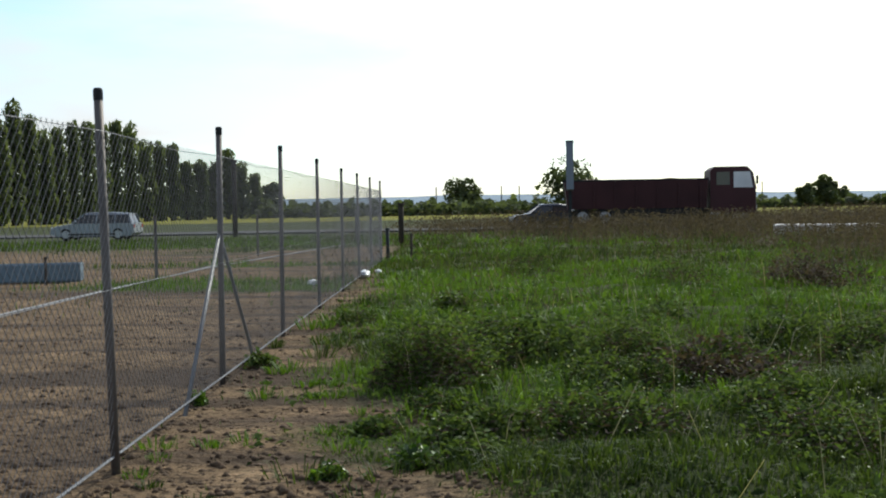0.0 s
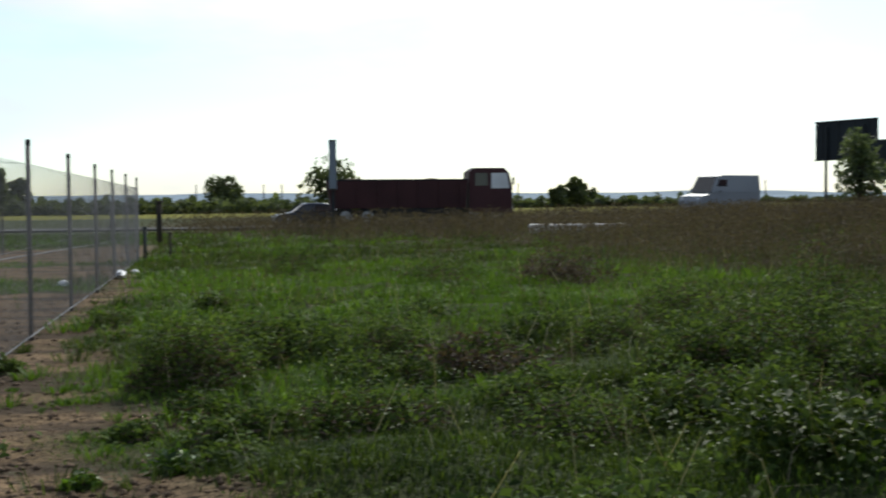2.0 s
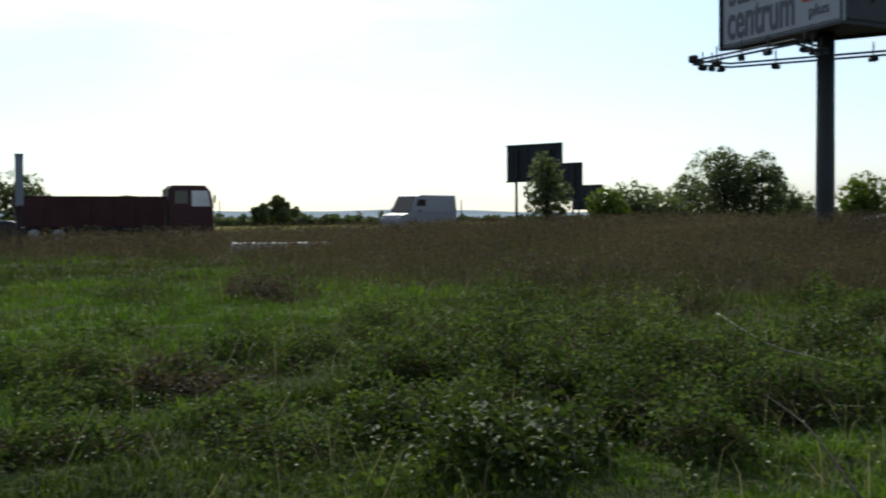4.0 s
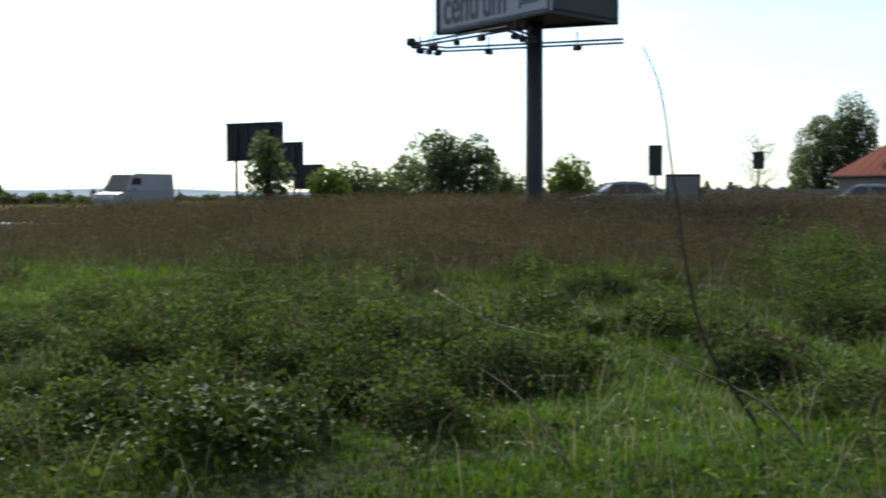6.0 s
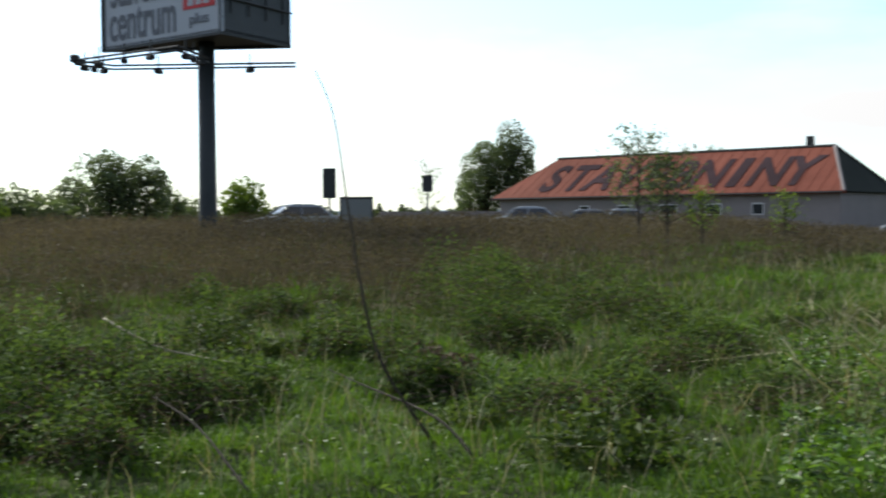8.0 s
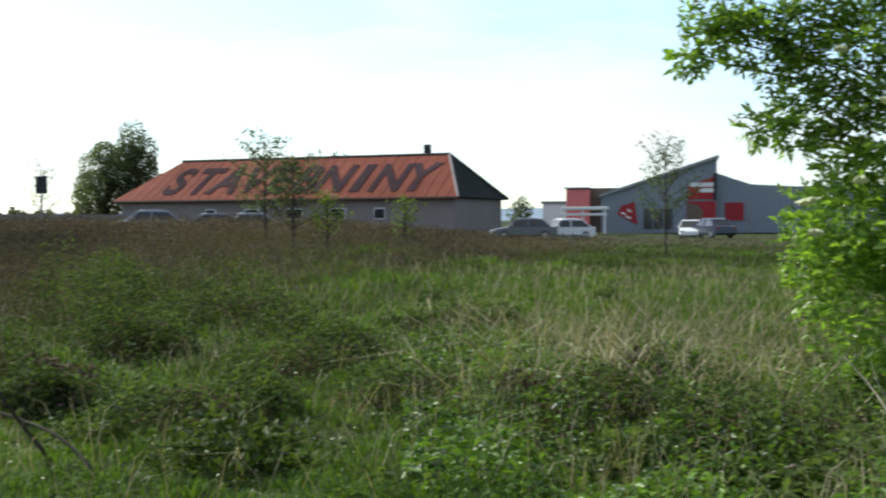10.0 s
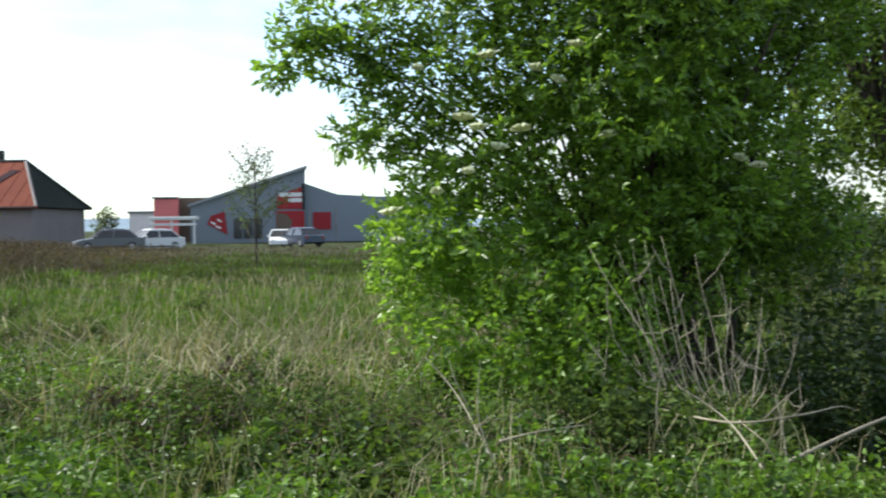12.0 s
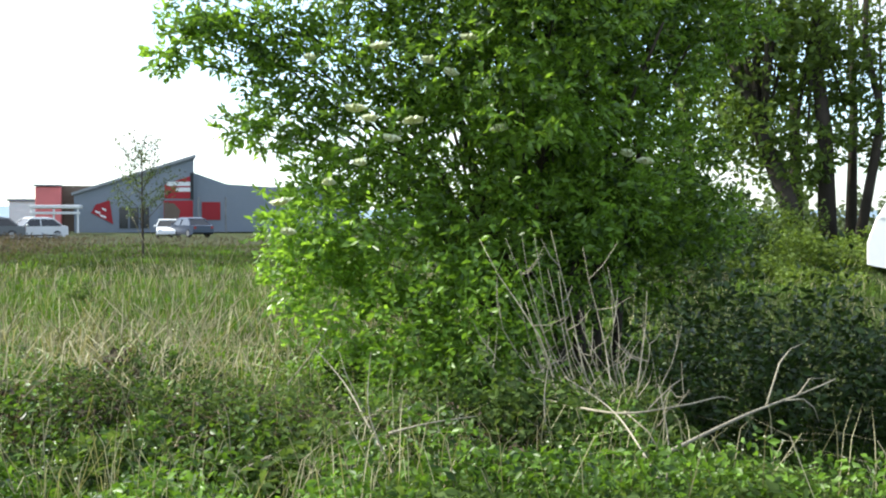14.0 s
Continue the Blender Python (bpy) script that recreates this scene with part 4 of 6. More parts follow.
for k in range(len(FENCE_Y) - 1):
    y0, y1 = FENCE_Y[k], FENCE_Y[k + 1]
    H = high - low
    net = Shape()
    nw = int((y1 - y0 + H) / cell)
    for s in (1, -1):
        for i in range(nw + 1):
            start = y0 - H + i * cell
            a, b = max(start, y0), min(start + H, y1)
            if b - a < 0.02:
                continue
            za, zb = low + (a - start), low + (b - start)
            if s < 0:
                za, zb = high + low - za, high + low - zb
            sag = 0.012
            pts = []
            for t in (0.0, 0.5, 1.0):
                yy, zz = a + (b - a) * t, za + (zb - za) * t
                pts.append((fence_x(yy) + 0.045 + 0.003 * s + sag * math.sin((yy - y0) / (y1 - y0) * math.pi), yy, zz))
            net.tube(pts, 0.0015, 3)
    part("netting", net, NET, fence, "dull grey diamond wire netting")
    for z, rad in ((high, 0.003), (1.05, 0.002)):
        dip = 0.03 if z > 1.5 else 0.0
        mid = (y0 + y1) / 2
        part("tension_wire", Shape().tube([(fence_x(y0) + 0.04, y0, z), (fence_x(mid) + 0.05, mid, z - dip), (fence_x(y1) + 0.04, y1, z)], rad, 5), GALV, fence)
    part("kerb_wire", Shape().tube([(fence_x(y0) + 0.04, y0, 0.083), (fence_x(y1) + 0.04, y1, 0.083)], 0.009, 5), GALV, fence)
fy = FENCE_Y[4]
for dy in (-1.6, 1.5):
    fx = fence_x(fy)
    part("brace", Shape().tube([(fx, fy, 1.30), (fence_x(fy + dy) + 0.03, fy + dy, -0.1)], 0.017, 8), GALV, fence, "slanting galvanised brace", smooth=True)

# posts and wire of the plot's other edge
inner = base_of("low_wire_fence", Matrix.Identity(4), "low wire fence with a pale bottom rail across bare earth", "fence")
edge_pts = [(-6.4, 2), (-6.3, 15.8), (-6.2, 20.7), (-5.9, 28.5), (-3.5, 48.0)]
for (xa, ya), (xb, yb) in zip(edge_pts, edge_pts[1:]):
    part("rail", Shape().tube([(xa, ya, 0.06), (xb, yb, 0.06)], 0.018, 6), GALV, inner)
for xa, ya, hh in ((-6.1, 24, 1.4), (-5.9, 36, 1.35), (-3.6, 47, 1.4)):
    part("post", Shape().tube([(xa, ya, -0.2), (xa, ya, hh)], 0.035, 7), POST, inner)


def pole(az, r, top, rad, label, mat=DARK_STEEL, name="marker_post", head=0.0):
    o = at(az, r)
    g = ground_z(o.x, o.y)
    root = base_of(name, Matrix.Translation((o.x, o.y, g)), label, "post")
    part("shaft", Shape().tube([(0, 0, -0.2), (0, 0, top - g)], rad, 8), mat, root, smooth=True)
    if head:
        part("cap", Shape().tube([(0, 0, top - g - 0.02), (0, 0, top - g + head)], [rad * 1.5, rad * 1.2], 8), mat, root)


pole(-10.4, 62, 4.1, 0.14, "dark wooden utility post at the field's edge", BARK, head=0.1)
pole(-2.1, 45, 1.62, 0.11, "short dark post beside the field track", BARK, head=0.05)
pole(-2.8, 30.8, 0.9, 0.05, "short dark marker post near the fence's end", head=0.04)
pole(-1.6, 32, 0.72, 0.035, "short thin stake near the fence's end", BARK, head=0.03)
pole(-19.4, 25, 0.55, 0.03, "thin dark stake in bare earth", BARK, head=0.03)
for az in (-0.3, 3.0, 3.9, 13.8, 15.8, 25.0, 27.9, 36.5):
    pole(az, 700, 1.5 + 700 * math.tan(radians(0.95)), 0.35, "distant power line pole", BARK, "power_pole", head=0.4)
tray = base_of("blue_tray", pose(*at(-20.6, 26), 0, 0, 12), "faded blue plastic trough lying on bare earth", "trough")
part("floor", Shape().box(0, 0, 0.05, 2.6, 0.7, 0.08, bevel=0.02), BLUE_TRAY, tray)
for sx, sy, wx, wy in ((0, 0.34, 2.6, 0.04), (0, -0.34, 2.6, 0.04), (1.28, 0, 0.04, 0.64), (-1.28, 0, 0.04, 0.64)):
    part("side", Shape().box(sx, sy, 0.22, wx, wy, 0.36, bevel=0.012), BLUE_TRAY, tray)


def bag(az, r, size):
    o = at(az, r)
    s = Shape()
    rings = []
    for i, (q, z) in enumerate(((0.7, 0), (1.0, 0.3), (0.8, 0.65), (0.35, 0.85), (0.1, 0.95))):
        rings.append([(math.cos(a) * size * q * (1 + 0.3 * math.sin(3 * a + i)), math.sin(a) * size * q * 0.7 * (1 + 0.25 * math.sin(2 * a + 2 * i)), z * size * 0.8) for a in (k * 0.6283 for k in range(10))])
    s.loft(rings)
    ob = tagged(part("plastic_bag", s, PLASTIC_WHITE), "crumpled white plastic bag on the ground", "litter")
    ob.matrix_world = pose(o.x, o.y, ground_z(o.x, o.y) + 0.02, 0, 0, az * 20)


bag(-4.0, 24.1, 0.20)
bag(-3.3, 25.5, 0.12)
bag(-6.6, 22, 0.14)
bag(3.2, 12.6, 0.07)
bag(91.3, 13.0, 0.05)
# clods and stones on the bare earth
x, y = sprinkle(17000, 4.8, 34, a0=-34, a1=6, power=1.0)
x, y = keep(x, y, soil_amount(x, y))
P = np.stack([x, y, terrain(x, y)], -1)
n = len(P)
size = 0.005 + 0.034 * rng.uniform(0, 1, n) ** 3.5
octa = np.array([[1, 0, 0], [0, 1, 0], [-1, 0, 0], [0, -1, 0], [0, 0, 0.8], [0, 0, -0.6]], float)
V = P[:, None, :] + octa[None] * size[:, None, None] * rng.uniform(0.5, 1.4, (n, 6, 1))
of = np.array([[0, 1, 4], [1, 2, 4], [2, 3, 4], [3, 0, 4], [1, 0, 5], [2, 1, 5], [3, 2, 5], [0, 3, 5]])
SOIL_CLOD = material("soil_clod", (0.135, 0.092, 0.058), 0.95, vary=0.4, scale=6, bump=0.5, island=0.6)
stuff("clods", [(V.reshape(-1, 3), (6 * np.arange(n)[:, None, None] + of).reshape(-1, 3))], SOIL_CLOD, "loose clods and stones on brown earth", "soil")
# ---- signs along the road ----


def text_ob(body, size, mat, parent, m, name="lettering", depth=0.01, stretch=1.0, bold=0.012):
    cu = bpy.data.curves.new(name, "FONT")
    cu.body, cu.size, cu.extrude, cu.offset = body, size, depth, size * bold
    cu.align_x, cu.align_y = "CENTER", "CENTER"
    cu.materials.append(mat)
    ob = new(name, cu)
    ob.parent = parent
    ob.matrix_basis = m @ Matrix.Diagonal((stretch, 1, 1, 1))
    return ob


def roadside_board(az, r, z0, z1, width, turn, label, legs=2):
    """A panel on steel legs; its back with ribs looks at the field."""
    o = at(az, r)
    g = ground_z(o.x, o.y)
    root = base_of("billboard", pose(o.x, o.y, g, 0, 0, turn), label, "billboard")
    zc, h = (z0 + z1) / 2 - g, z1 - z0
    part("panel", Shape().box(0, 0, zc, width, 0.10, h, bevel=0.01), BOARD_BACK, root)
    for zz in (z0 - g + 0.04, z1 - g - 0.04):
        part("border", Shape().box(0, -0.07, zz, width + 0.1, 0.06, 0.09, bevel=0.01), DARK_STEEL, root)
    for k in range(4):
        part("rib", Shape().box(-width / 2 + width * (k + 0.5) / 4, -0.075, zc, 0.06, 0.05, h - 0.2), DARK_STEEL, root)
    for k in range(legs):
        xx = 0 if legs == 1 else (-0.3 + 0.6 * k) * width
        part("leg", Shape().box(xx, -0.16 if legs > 1 else 0.0, (z1 - g) / 2 - 0.3, 0.14, 0.12, z1 - g, bevel=0.01), DARK_STEEL, root)


roadside_board(31.6, 69, 3.75, 6.05, 4.15, -68, "black-backed billboard on steel legs beside bushes")
roadside_board(33.0, 90, 2.9, 5.9, 4.2, -75, "black-backed billboard further along the road")
roadside_board(34.3, 128, 2.5, 5.3, 4.0, -72, "grey-backed billboard further along the road")
# panel seen on its edge
o = at(6.45, 58)
g = ground_z(o.x, o.y)
edge = base_of("billboard", pose(o.x, o.y, g, 0, 0, 83.6), "narrow grey billboard seen on its edge on one pole", "billboard")
part("panel", Shape().box(0, 0, 3.4 - g, 4.6, 0.36, 2.35, bevel=0.02), CLAD, edge)
part("border", Shape().box(0, 0, 4.6 - g, 4.66, 0.40, 0.07, bevel=0.01), DARK_STEEL, edge)
part("pole", Shape().box(0, 0, (2.3 - g) / 2 - 0.1, 0.22, 0.16, 2.3 - g + 0.2, bevel=0.02), DARK_STEEL, edge)

# the tall three-sided billboard
PA, PB, PC = Vector((29.8, 34.6, 0)), Vector((29.2, 27.8, 0)), Vector((33.15, 28.0, 0))
PO = (PA + PB + PC) / 3
PO = at(45.65, PO.length)
pg = ground_z(PO.x, PO.y)
BZ0, BZ1 = 8.05, 11.65
tall = base_of("tall_billboard", Matrix.Translation((PO.x, PO.y, pg)), "three-sided advertising tower on one dark steel pole", "billboard")
off = Vector((PO.x, PO.y, pg))
part("pole", Shape().tube([(0, 0, -0.4), (0, 0, 0.5), (0, 0, BZ0 - pg + 0.4)], [0.36, 0.34, 0.31], 20), DARK_STEEL, tall, smooth=True)
part("flange", Shape().tube([(0, 0, -0.1), (0, 0, 0.12)], [0.62, 0.62], 16), DARK_STEEL, tall)


def side_panel(p, q, mat, name, thick=0.12):
    u = (q - p).normalized()
    nrm = Vector((u.y, -u.x, 0))
    if nrm.dot(p - PO) < 0:
        nrm = -nrm
    s = Shape()
    L = (q - p).length
    s.prism([(0, 0), (L, 0), (L, BZ1 - BZ0), (0, BZ1 - BZ0)], u, (0, 0, 1), nrm, p - off + Vector((0, 0, BZ0)), -thick)
    part(name, s, mat, tall)
    for z in (0, BZ1 - BZ0):
        part("border", Shape().prism([(0, -0.05), (L, -0.05), (L, 0.05), (0, 0.05)], u, (0, 0, 1), nrm, p - off + Vector((0, 0, BZ0 + z)) + nrm * 0.02, -0.1), DARK_STEEL, tall)
    return u, nrm, L


uAB, nAB, LAB = side_panel(PB, PA, BOARD_FACE, "face")
uBC, nBC, LBC = side_panel(PB, PC, TOWER_BACK, "face")
uAC, nAC, LAC = side_panel(PA, PC, BOARD_BACK, "face")
for k in range(4):
    b = PB.lerp(PC, (k + 0.5) / 4) - off + nBC * 0.03
    part("rib", Shape().box(b.x, b.y, (BZ0 + BZ1) / 2, 0.06, 0.06, BZ1 - BZ0 - 0.2, math.atan2(uBC.y, uBC.x)), DARK_STEEL, tall)
part("cross_rib", Shape().tube([PB - off + nBC * 0.05 + Vector((0, 0, BZ0 + 1.25)), PC - off + nBC * 0.05 + Vector((0, 0, BZ0 + 1.25))], 0.05, 5), DARK_STEEL, tall)
under = Shape()
under.loft([[PA - off + Vector((0, 0, z)), PB - off + Vector((0, 0, z)), PC - off + Vector((0, 0, z))] for z in (BZ0 + 0.06, BZ0 + 0.16)])
part("underside", under, DARK_STEEL, tall)
# writing on the lit face: read from the far end to the near corner
right = (PB - PA).normalized()
tm = Matrix((right, Vector((0, 0, 1)), nAB)).transposed().to_4x4()


def on_face(s, z, lift=0.015):
    p = PA.lerp(PB, s) - off + Vector((0, 0, z)) + nAB * lift
    return Matrix.Translation(p) @ tm


text_ob("centrum", 2.0, BOARD_TEXT, tall, on_face(0.36, BZ0 + 0.92), stretch=0.58)
text_ob("stavební", 2.0, BOARD_TEXT, tall, on_face(0.36, BZ0 + 2.2), stretch=0.58)
for z, h in ((1.0, 0.75),):
    part("logo_plate", Shape().prism([(-0.85, 0), (0.85, 0), (0.85, h), (-0.85, h)], right, (0, 0, 1), nAB, PA.lerp(PB, 0.83) - off + Vector((0, 0, BZ0 + z)), 0.02), BOARD_RED, tall, "red logo plate")
    for k in range(3):
        part("mark", Shape().prism([(-0.6 + 0.42 * k, 0.12), (-0.3 + 0.42 * k, 0.12), (-0.22 + 0.42 * k, h - 0.12), (-0.52 + 0.42 * k, h - 0.12)], right, (0, 0, 1), nAB, PA.lerp(PB, 0.83) - off + Vector((0, 0, BZ0 + z)), 0.03), BOARD_FACE, tall)
text_ob("plus", 0.55, BOARD_TEXT, tall, on_face(0.83, BZ0 + 0.62), stretch=1.2)
# service rails and lamps below the faces
RZ = 7.3
rails = [(Vector((27.9, 33.9, RZ)), Vector((27.7, 28.4, RZ))), (Vector((29.7, 33.9, RZ)), Vector((33.2, 27.8, RZ))), (Vector((27.9, 33.9, RZ)), Vector((29.7, 33.9, RZ))),
         (Vector((27.7, 28.4, RZ)), Vector((30.4, 29.6, RZ)))]
for a, b in rails:
    d = (b - a).normalized()
    for dz in (0.0, 0.14):
        part("rail", Shape().tube([a - off + Vector((0, 0, dz)), b - off + Vector((0, 0, dz))], 0.045, 6), DARK_STEEL, tall)
    for k in range(1, 4):
        p = a.lerp(b, k / 4) - off
        part("hanger", Shape().tube([p, p + Vector((0, 0, 0.5))], 0.03, 5), DARK_STEEL, tall)
        part("floodlight", Shape().box(p.x, p.y, p.z - 0.12, 0.35, 0.25, 0.16, 0.4 * k, 0.03), CAP, tall)
part("floodlight", Shape().box(27.9 - off.x, 33.9 - off.y, RZ - pg + 0.2, 0.3, 0.3, 0.3, 0.3, 0.05), CAP, tall)

# small dark sign, cabinet and low wall near the parked cars
o = at(51.65, 52)
g = ground_z(o.x, o.y)
sg = base_of("road_sign", pose(o.x, o.y, g, 0, 0, -50), "small black upright sign panel on a post", "sign")
part("panel", Shape().box(0, 0, 3.16 - g, 0.62, 0.12, 1.38, bevel=0.02), DARK_STEEL, sg)
part("post", Shape().tube([(0, 0, -0.2), (0, 0, 2.6 - g)], 0.05, 8), GALV, sg)
o = at(56.6, 58)
g = ground_z(o.x, o.y)
sg = base_of("road_sign", pose(o.x, o.y, g, 0, 0, -56), "small dark sign panel among sapling leaves", "sign")
part("panel", Shape().box(0, 0, 3.3 - g, 0.55, 0.10, 0.85, bevel=0.02), DARK_STEEL, sg)
part("post", Shape().tube([(0, 0, -0.2), (0, 0, 2.95 - g)], 0.05, 8), GALV, sg)
o = at(53.0, 50)
g = ground_z(o.x, o.y)
cb = base_of("grey_container", pose(o.x, o.y, g, 0, 0, -53), "grey metal container with a darker border", "container")
part("body", Shape().box(0, 0, (2.42 - g) / 2, 1.35, 1.0, 2.42 - g, bevel=0.03), CAR_GREY, cb)
part("lid", Shape().box(0, 0, 2.44 - g, 1.5, 1.1, 0.10, bevel=0.03), DARK_STEEL, cb)
for xx in (-0.7, 0.7):
    part("corner_post", Shape().box(xx, -0.5, (2.4 - g) / 2, 0.08, 0.08, 2.4 - g, bevel=0.01), DARK_STEEL, cb)
a, b = at(54.2, 84), at(61.0, 92)
bw = Shape()
g = ground_z(a.x, a.y)
bw.loft([[(p.x, p.y, g - 0.3), (p.x + 0.2, p.y + 0.2, g - 0.3), (p.x + 0.2, p.y + 0.2, g + 1.35), (p.x, p.y, g + 1.35)] for p in (a, b)])
tagged(part("wall_yard", bw, PLASTER), "low grey yard wall beside the hall", "wall", kind="structure")

# ---- vehicles ----
wheel_tyre = Shape().loft([[(math.cos(a) * r0, y, math.sin(a) * r0) for a in (k * math.pi / 10 for k in range(20))] for r0, y in ((0.22, -0.10), (0.30, -0.10), (0.32, -0.06), (0.32, 0.06), (0.30, 0.10), (0.22, 0.10))]).mesh("tyre")
wheel_tyre.materials.append(TYRE)
wheel_rim = Shape().loft([[(math.cos(a) * r0, y, math.sin(a) * r0) for a in (k * math.pi / 6 for k in range(12))] for r0, y in ((0.20, -0.105), (0.21, -0.09), (0.21, 0.09), (0.20, 0.105))]).mesh("rim")
wheel_rim.materials.append(RIM)


def wheel(parent, x, y, r=0.32):
    w = new("wheel", wheel_tyre)
    w.parent = parent
    w.matrix_basis = pose(x, y, r) @ Matrix.Scale(r / 0.32, 4)
    k = new("rim", wheel_rim)
    k.parent = w


def section(outline, half, inset_top=0.0, z_ref=0.0, z_top=1.0):
    """Rings across the car: an outline (x, z) at both flanks, leaning in towards the top."""
    rings = []
    for s in (-1, -0.9, 0.9, 1):
        ring = []
        for x, z in outline:
            lean = inset_top * max(0, (z - z_ref) / (z_top - z_ref))
            shrink = 0.0 if abs(s) < 1 else 0.04
            ring.append((x * (1 - shrink * 0.3), s * (half - lean), z - (shrink * 0.5 if z > z_ref * 0.9 else 0)))
        rings.append(ring)
    return Shape().loft(rings)


def car(m, paint, label, length=4.3, height=1.45, estate=False, box_van=False, steep=False, name="car", category="car"):
    """Heading along +x: body shell, glasshouse, roof, wheels and lamps."""
    root = base_of(name, m, label, category)
    L, H = length / 2, height
    belt = 0.62 * H if not box_van else 0.56 * H
    half = 0.85 if not box_van else 0.98
    if box_van:
        low = [(-L, 0.35), (-L, belt), (L * 0.55, belt), (L * 0.96, belt * 0.83), (L, belt * 0.6), (L, 0.35), (L * 0.8, 0.25), (-L * 0.9, 0.25)]
        topo = [(-L, belt), (-L * 0.98, H), (L * 0.28, H), (L * 0.40, H * 0.97), (L * 0.62, belt)]
    else:
        low = [(-L, 0.38), (-L * 0.99, belt * 0.95), (-L * 0.9, belt), (L * 0.42, belt), (L * 0.85, belt * 0.85), (L * 0.98, belt * 0.68), (L, 0.36), (L * 0.85, 0.24), (-L * 0.9, 0.24)]
        back = -L * 0.93 if estate else -L * 0.80
        topo = [(back, belt), (back * (0.93 if estate else 0.68), H * 0.95), (-L * 0.35, H), (L * 0.05, H), (L * 0.18, H * 0.96), (L * 0.47, belt)]
    if steep:
        low = [(-L, 0.35), (-L, belt), (L * 0.93, belt), (L, belt * 0.6), (L, 0.35), (L * 0.8, 0.25), (-L * 0.9, 0.25)]
        topo = [(-L, belt), (-L * 0.98, H), (L * 0.62, H), (L * 0.72, H * 0.97), (L * 0.92, belt)]
    part("body", section(low, half, 0.02, 0.0, belt), paint, root, smooth=False)
    if box_van:
        part("roof", section(topo, half, 0.10, belt, H), paint, root)
        ws = [(topo[3][0] + 0.01, H * 0.95), (topo[4][0] - 0.01, belt + 0.02)]
        part("windscreen", Shape().add([(ws[0][0] + 0.02, -half + 0.2, ws[0][1]), (ws[0][0] + 0.02, half - 0.2, ws[0][1]), (ws[1][0] + 0.02, half - 0.1, ws[1][1]), (ws[1][0] + 0.02, -half + 0.1, ws[1][1])], [(0, 1, 2, 3)]), GLASS, root)
        for s in (-1, 1):
            part("side_window", Shape().prism([(L * 0.12, belt + 0.03), (L * 0.52, belt + 0.03), (L * 0.37, H * 0.88), (L * 0.12, H * 0.88)], (1, 0, 0), (0, 0, 1), (0, s, 0), (0, s * (half - 0.065), 0), 0.03), GLASS, root)
    else:
        part("window_band", section([(x * 0.985, z if z < H * 0.9 else z - 0.03) for x, z in topo], half - 0.02, 0.22, belt, H), GLASS, root, "dark tinted windows")
        rf = [(x, z) for x, z in topo if z > H * 0.9]
        part("roof", section([(x, z + 0.005) for x, z in rf] + [(rf[-1][0], rf[-1][1] - 0.05), (rf[0][0], rf[0][1] - 0.05)], half - 0.0, 0.21, belt, H), paint, root)
        (xb, zb), (xf, zf) = topo[0], topo[-1]
        pillars = [((xb, zb), topo[1]), ((xf, zf), topo[-2]), ((-L * 0.10, belt), (-L * 0.12, H * 0.98))]
        if estate:
            pillars.append(((-L * 0.55, belt), (-L * 0.55, H * 0.98)))
        for (x0, z0), (x1, z1) in pillars:
            for s in (-1, 1):
                part("pillar", Shape().tube([(x0, s * (half - 0.01), z0), (x1, s * (half - 0.215), z1)], 0.035, 5), paint, root)
    for s in (-1, 1):
        part("headlight", Shape().box(L * 0.965, s * half * 0.72, belt * 0.70, 0.10, 0.30, 0.13, bevel=0.02), LENS_AND_SKYLIT_PANE, root)
        part("tail_light", Shape().box(-L * 0.985, s * half * 0.8, belt * 0.80, 0.06, 0.2, 0.2, bevel=0.02), LAMP_RED, root)
        part("mirror", Shape().box(L * 0.36, s * (half + 0.09), belt + 0.07, 0.12, 0.18, 0.12, bevel=0.03), paint, root)
        part("sill", Shape().box(0, s * (half + 0.005), 0.32, length * 0.55, 0.03, 0.10, bevel=0.01), CAP, root)
        for x in (-L * 0.62, L * 0.62):
            wheel(root, x, s * (half - 0.11), 0.32 if not box_van else 0.36)
    return root


def park(az, r, turn, *a, lift=0.0, **k):
    o = at(az, r)
    return car(pose(o.x, o.y, ground_z(o.x, o.y) + 0.02 + lift, 0, 0, turn), *a, **k)


park(-17.0, 62, 178, CAR_SILVER, "silver estate car on the far road", length=4.4, estate=True)
park(5.2, 72, 186, CAR_BLUE, "dark blue hatchback on the road by the sign", length=4.5, lift=0.1)
park(25.75, 74, 200, VAN_GREY, "pale grey panel van on the road", length=5.3, height=2.45, box_van=True, name="van", category="van", lift=0.1)
park(49.8, 56, 147, CAR_SILVER, "silver hatchback parked beyond the brown grass", length=4.5, height=1.5, lift=0.0)
park(61.4, 66, 125, CAR_SILVER, "silver car parked in front of the hall", length=4.3, lift=0.0)
park(64.4, 70, 125, CAR_GREY, "grey car parked in front of the hall", length=4.2, lift=-0.1)
park(66.2, 74, 125, CAR_SILVER, "silver car parked in front of the hall", length=4.2, lift=-0.1)
park(80.2, 74, 105, CAR_GREY, "grey car parked before the shops", length=4.3, lift=0.0)
park(82.2, 78, 122, WHITE, "white hatchback parked before the shops", length=4.2, height=1.5, lift=-0.1)
park(88.5, 86, -178, WHITE, "white car half hidden by grass", length=4.2, lift=-0.1)
park(89.5, 84, 30, CAR_BLUE, "dark car parked before the shops", length=4.2, lift=0.0)
park(128.5, 26.5, 53, WHITE, "white van standing under the trees", length=5.2, height=2.4, box_van=True, steep=True, name="van", category="van", lift=-0.1)

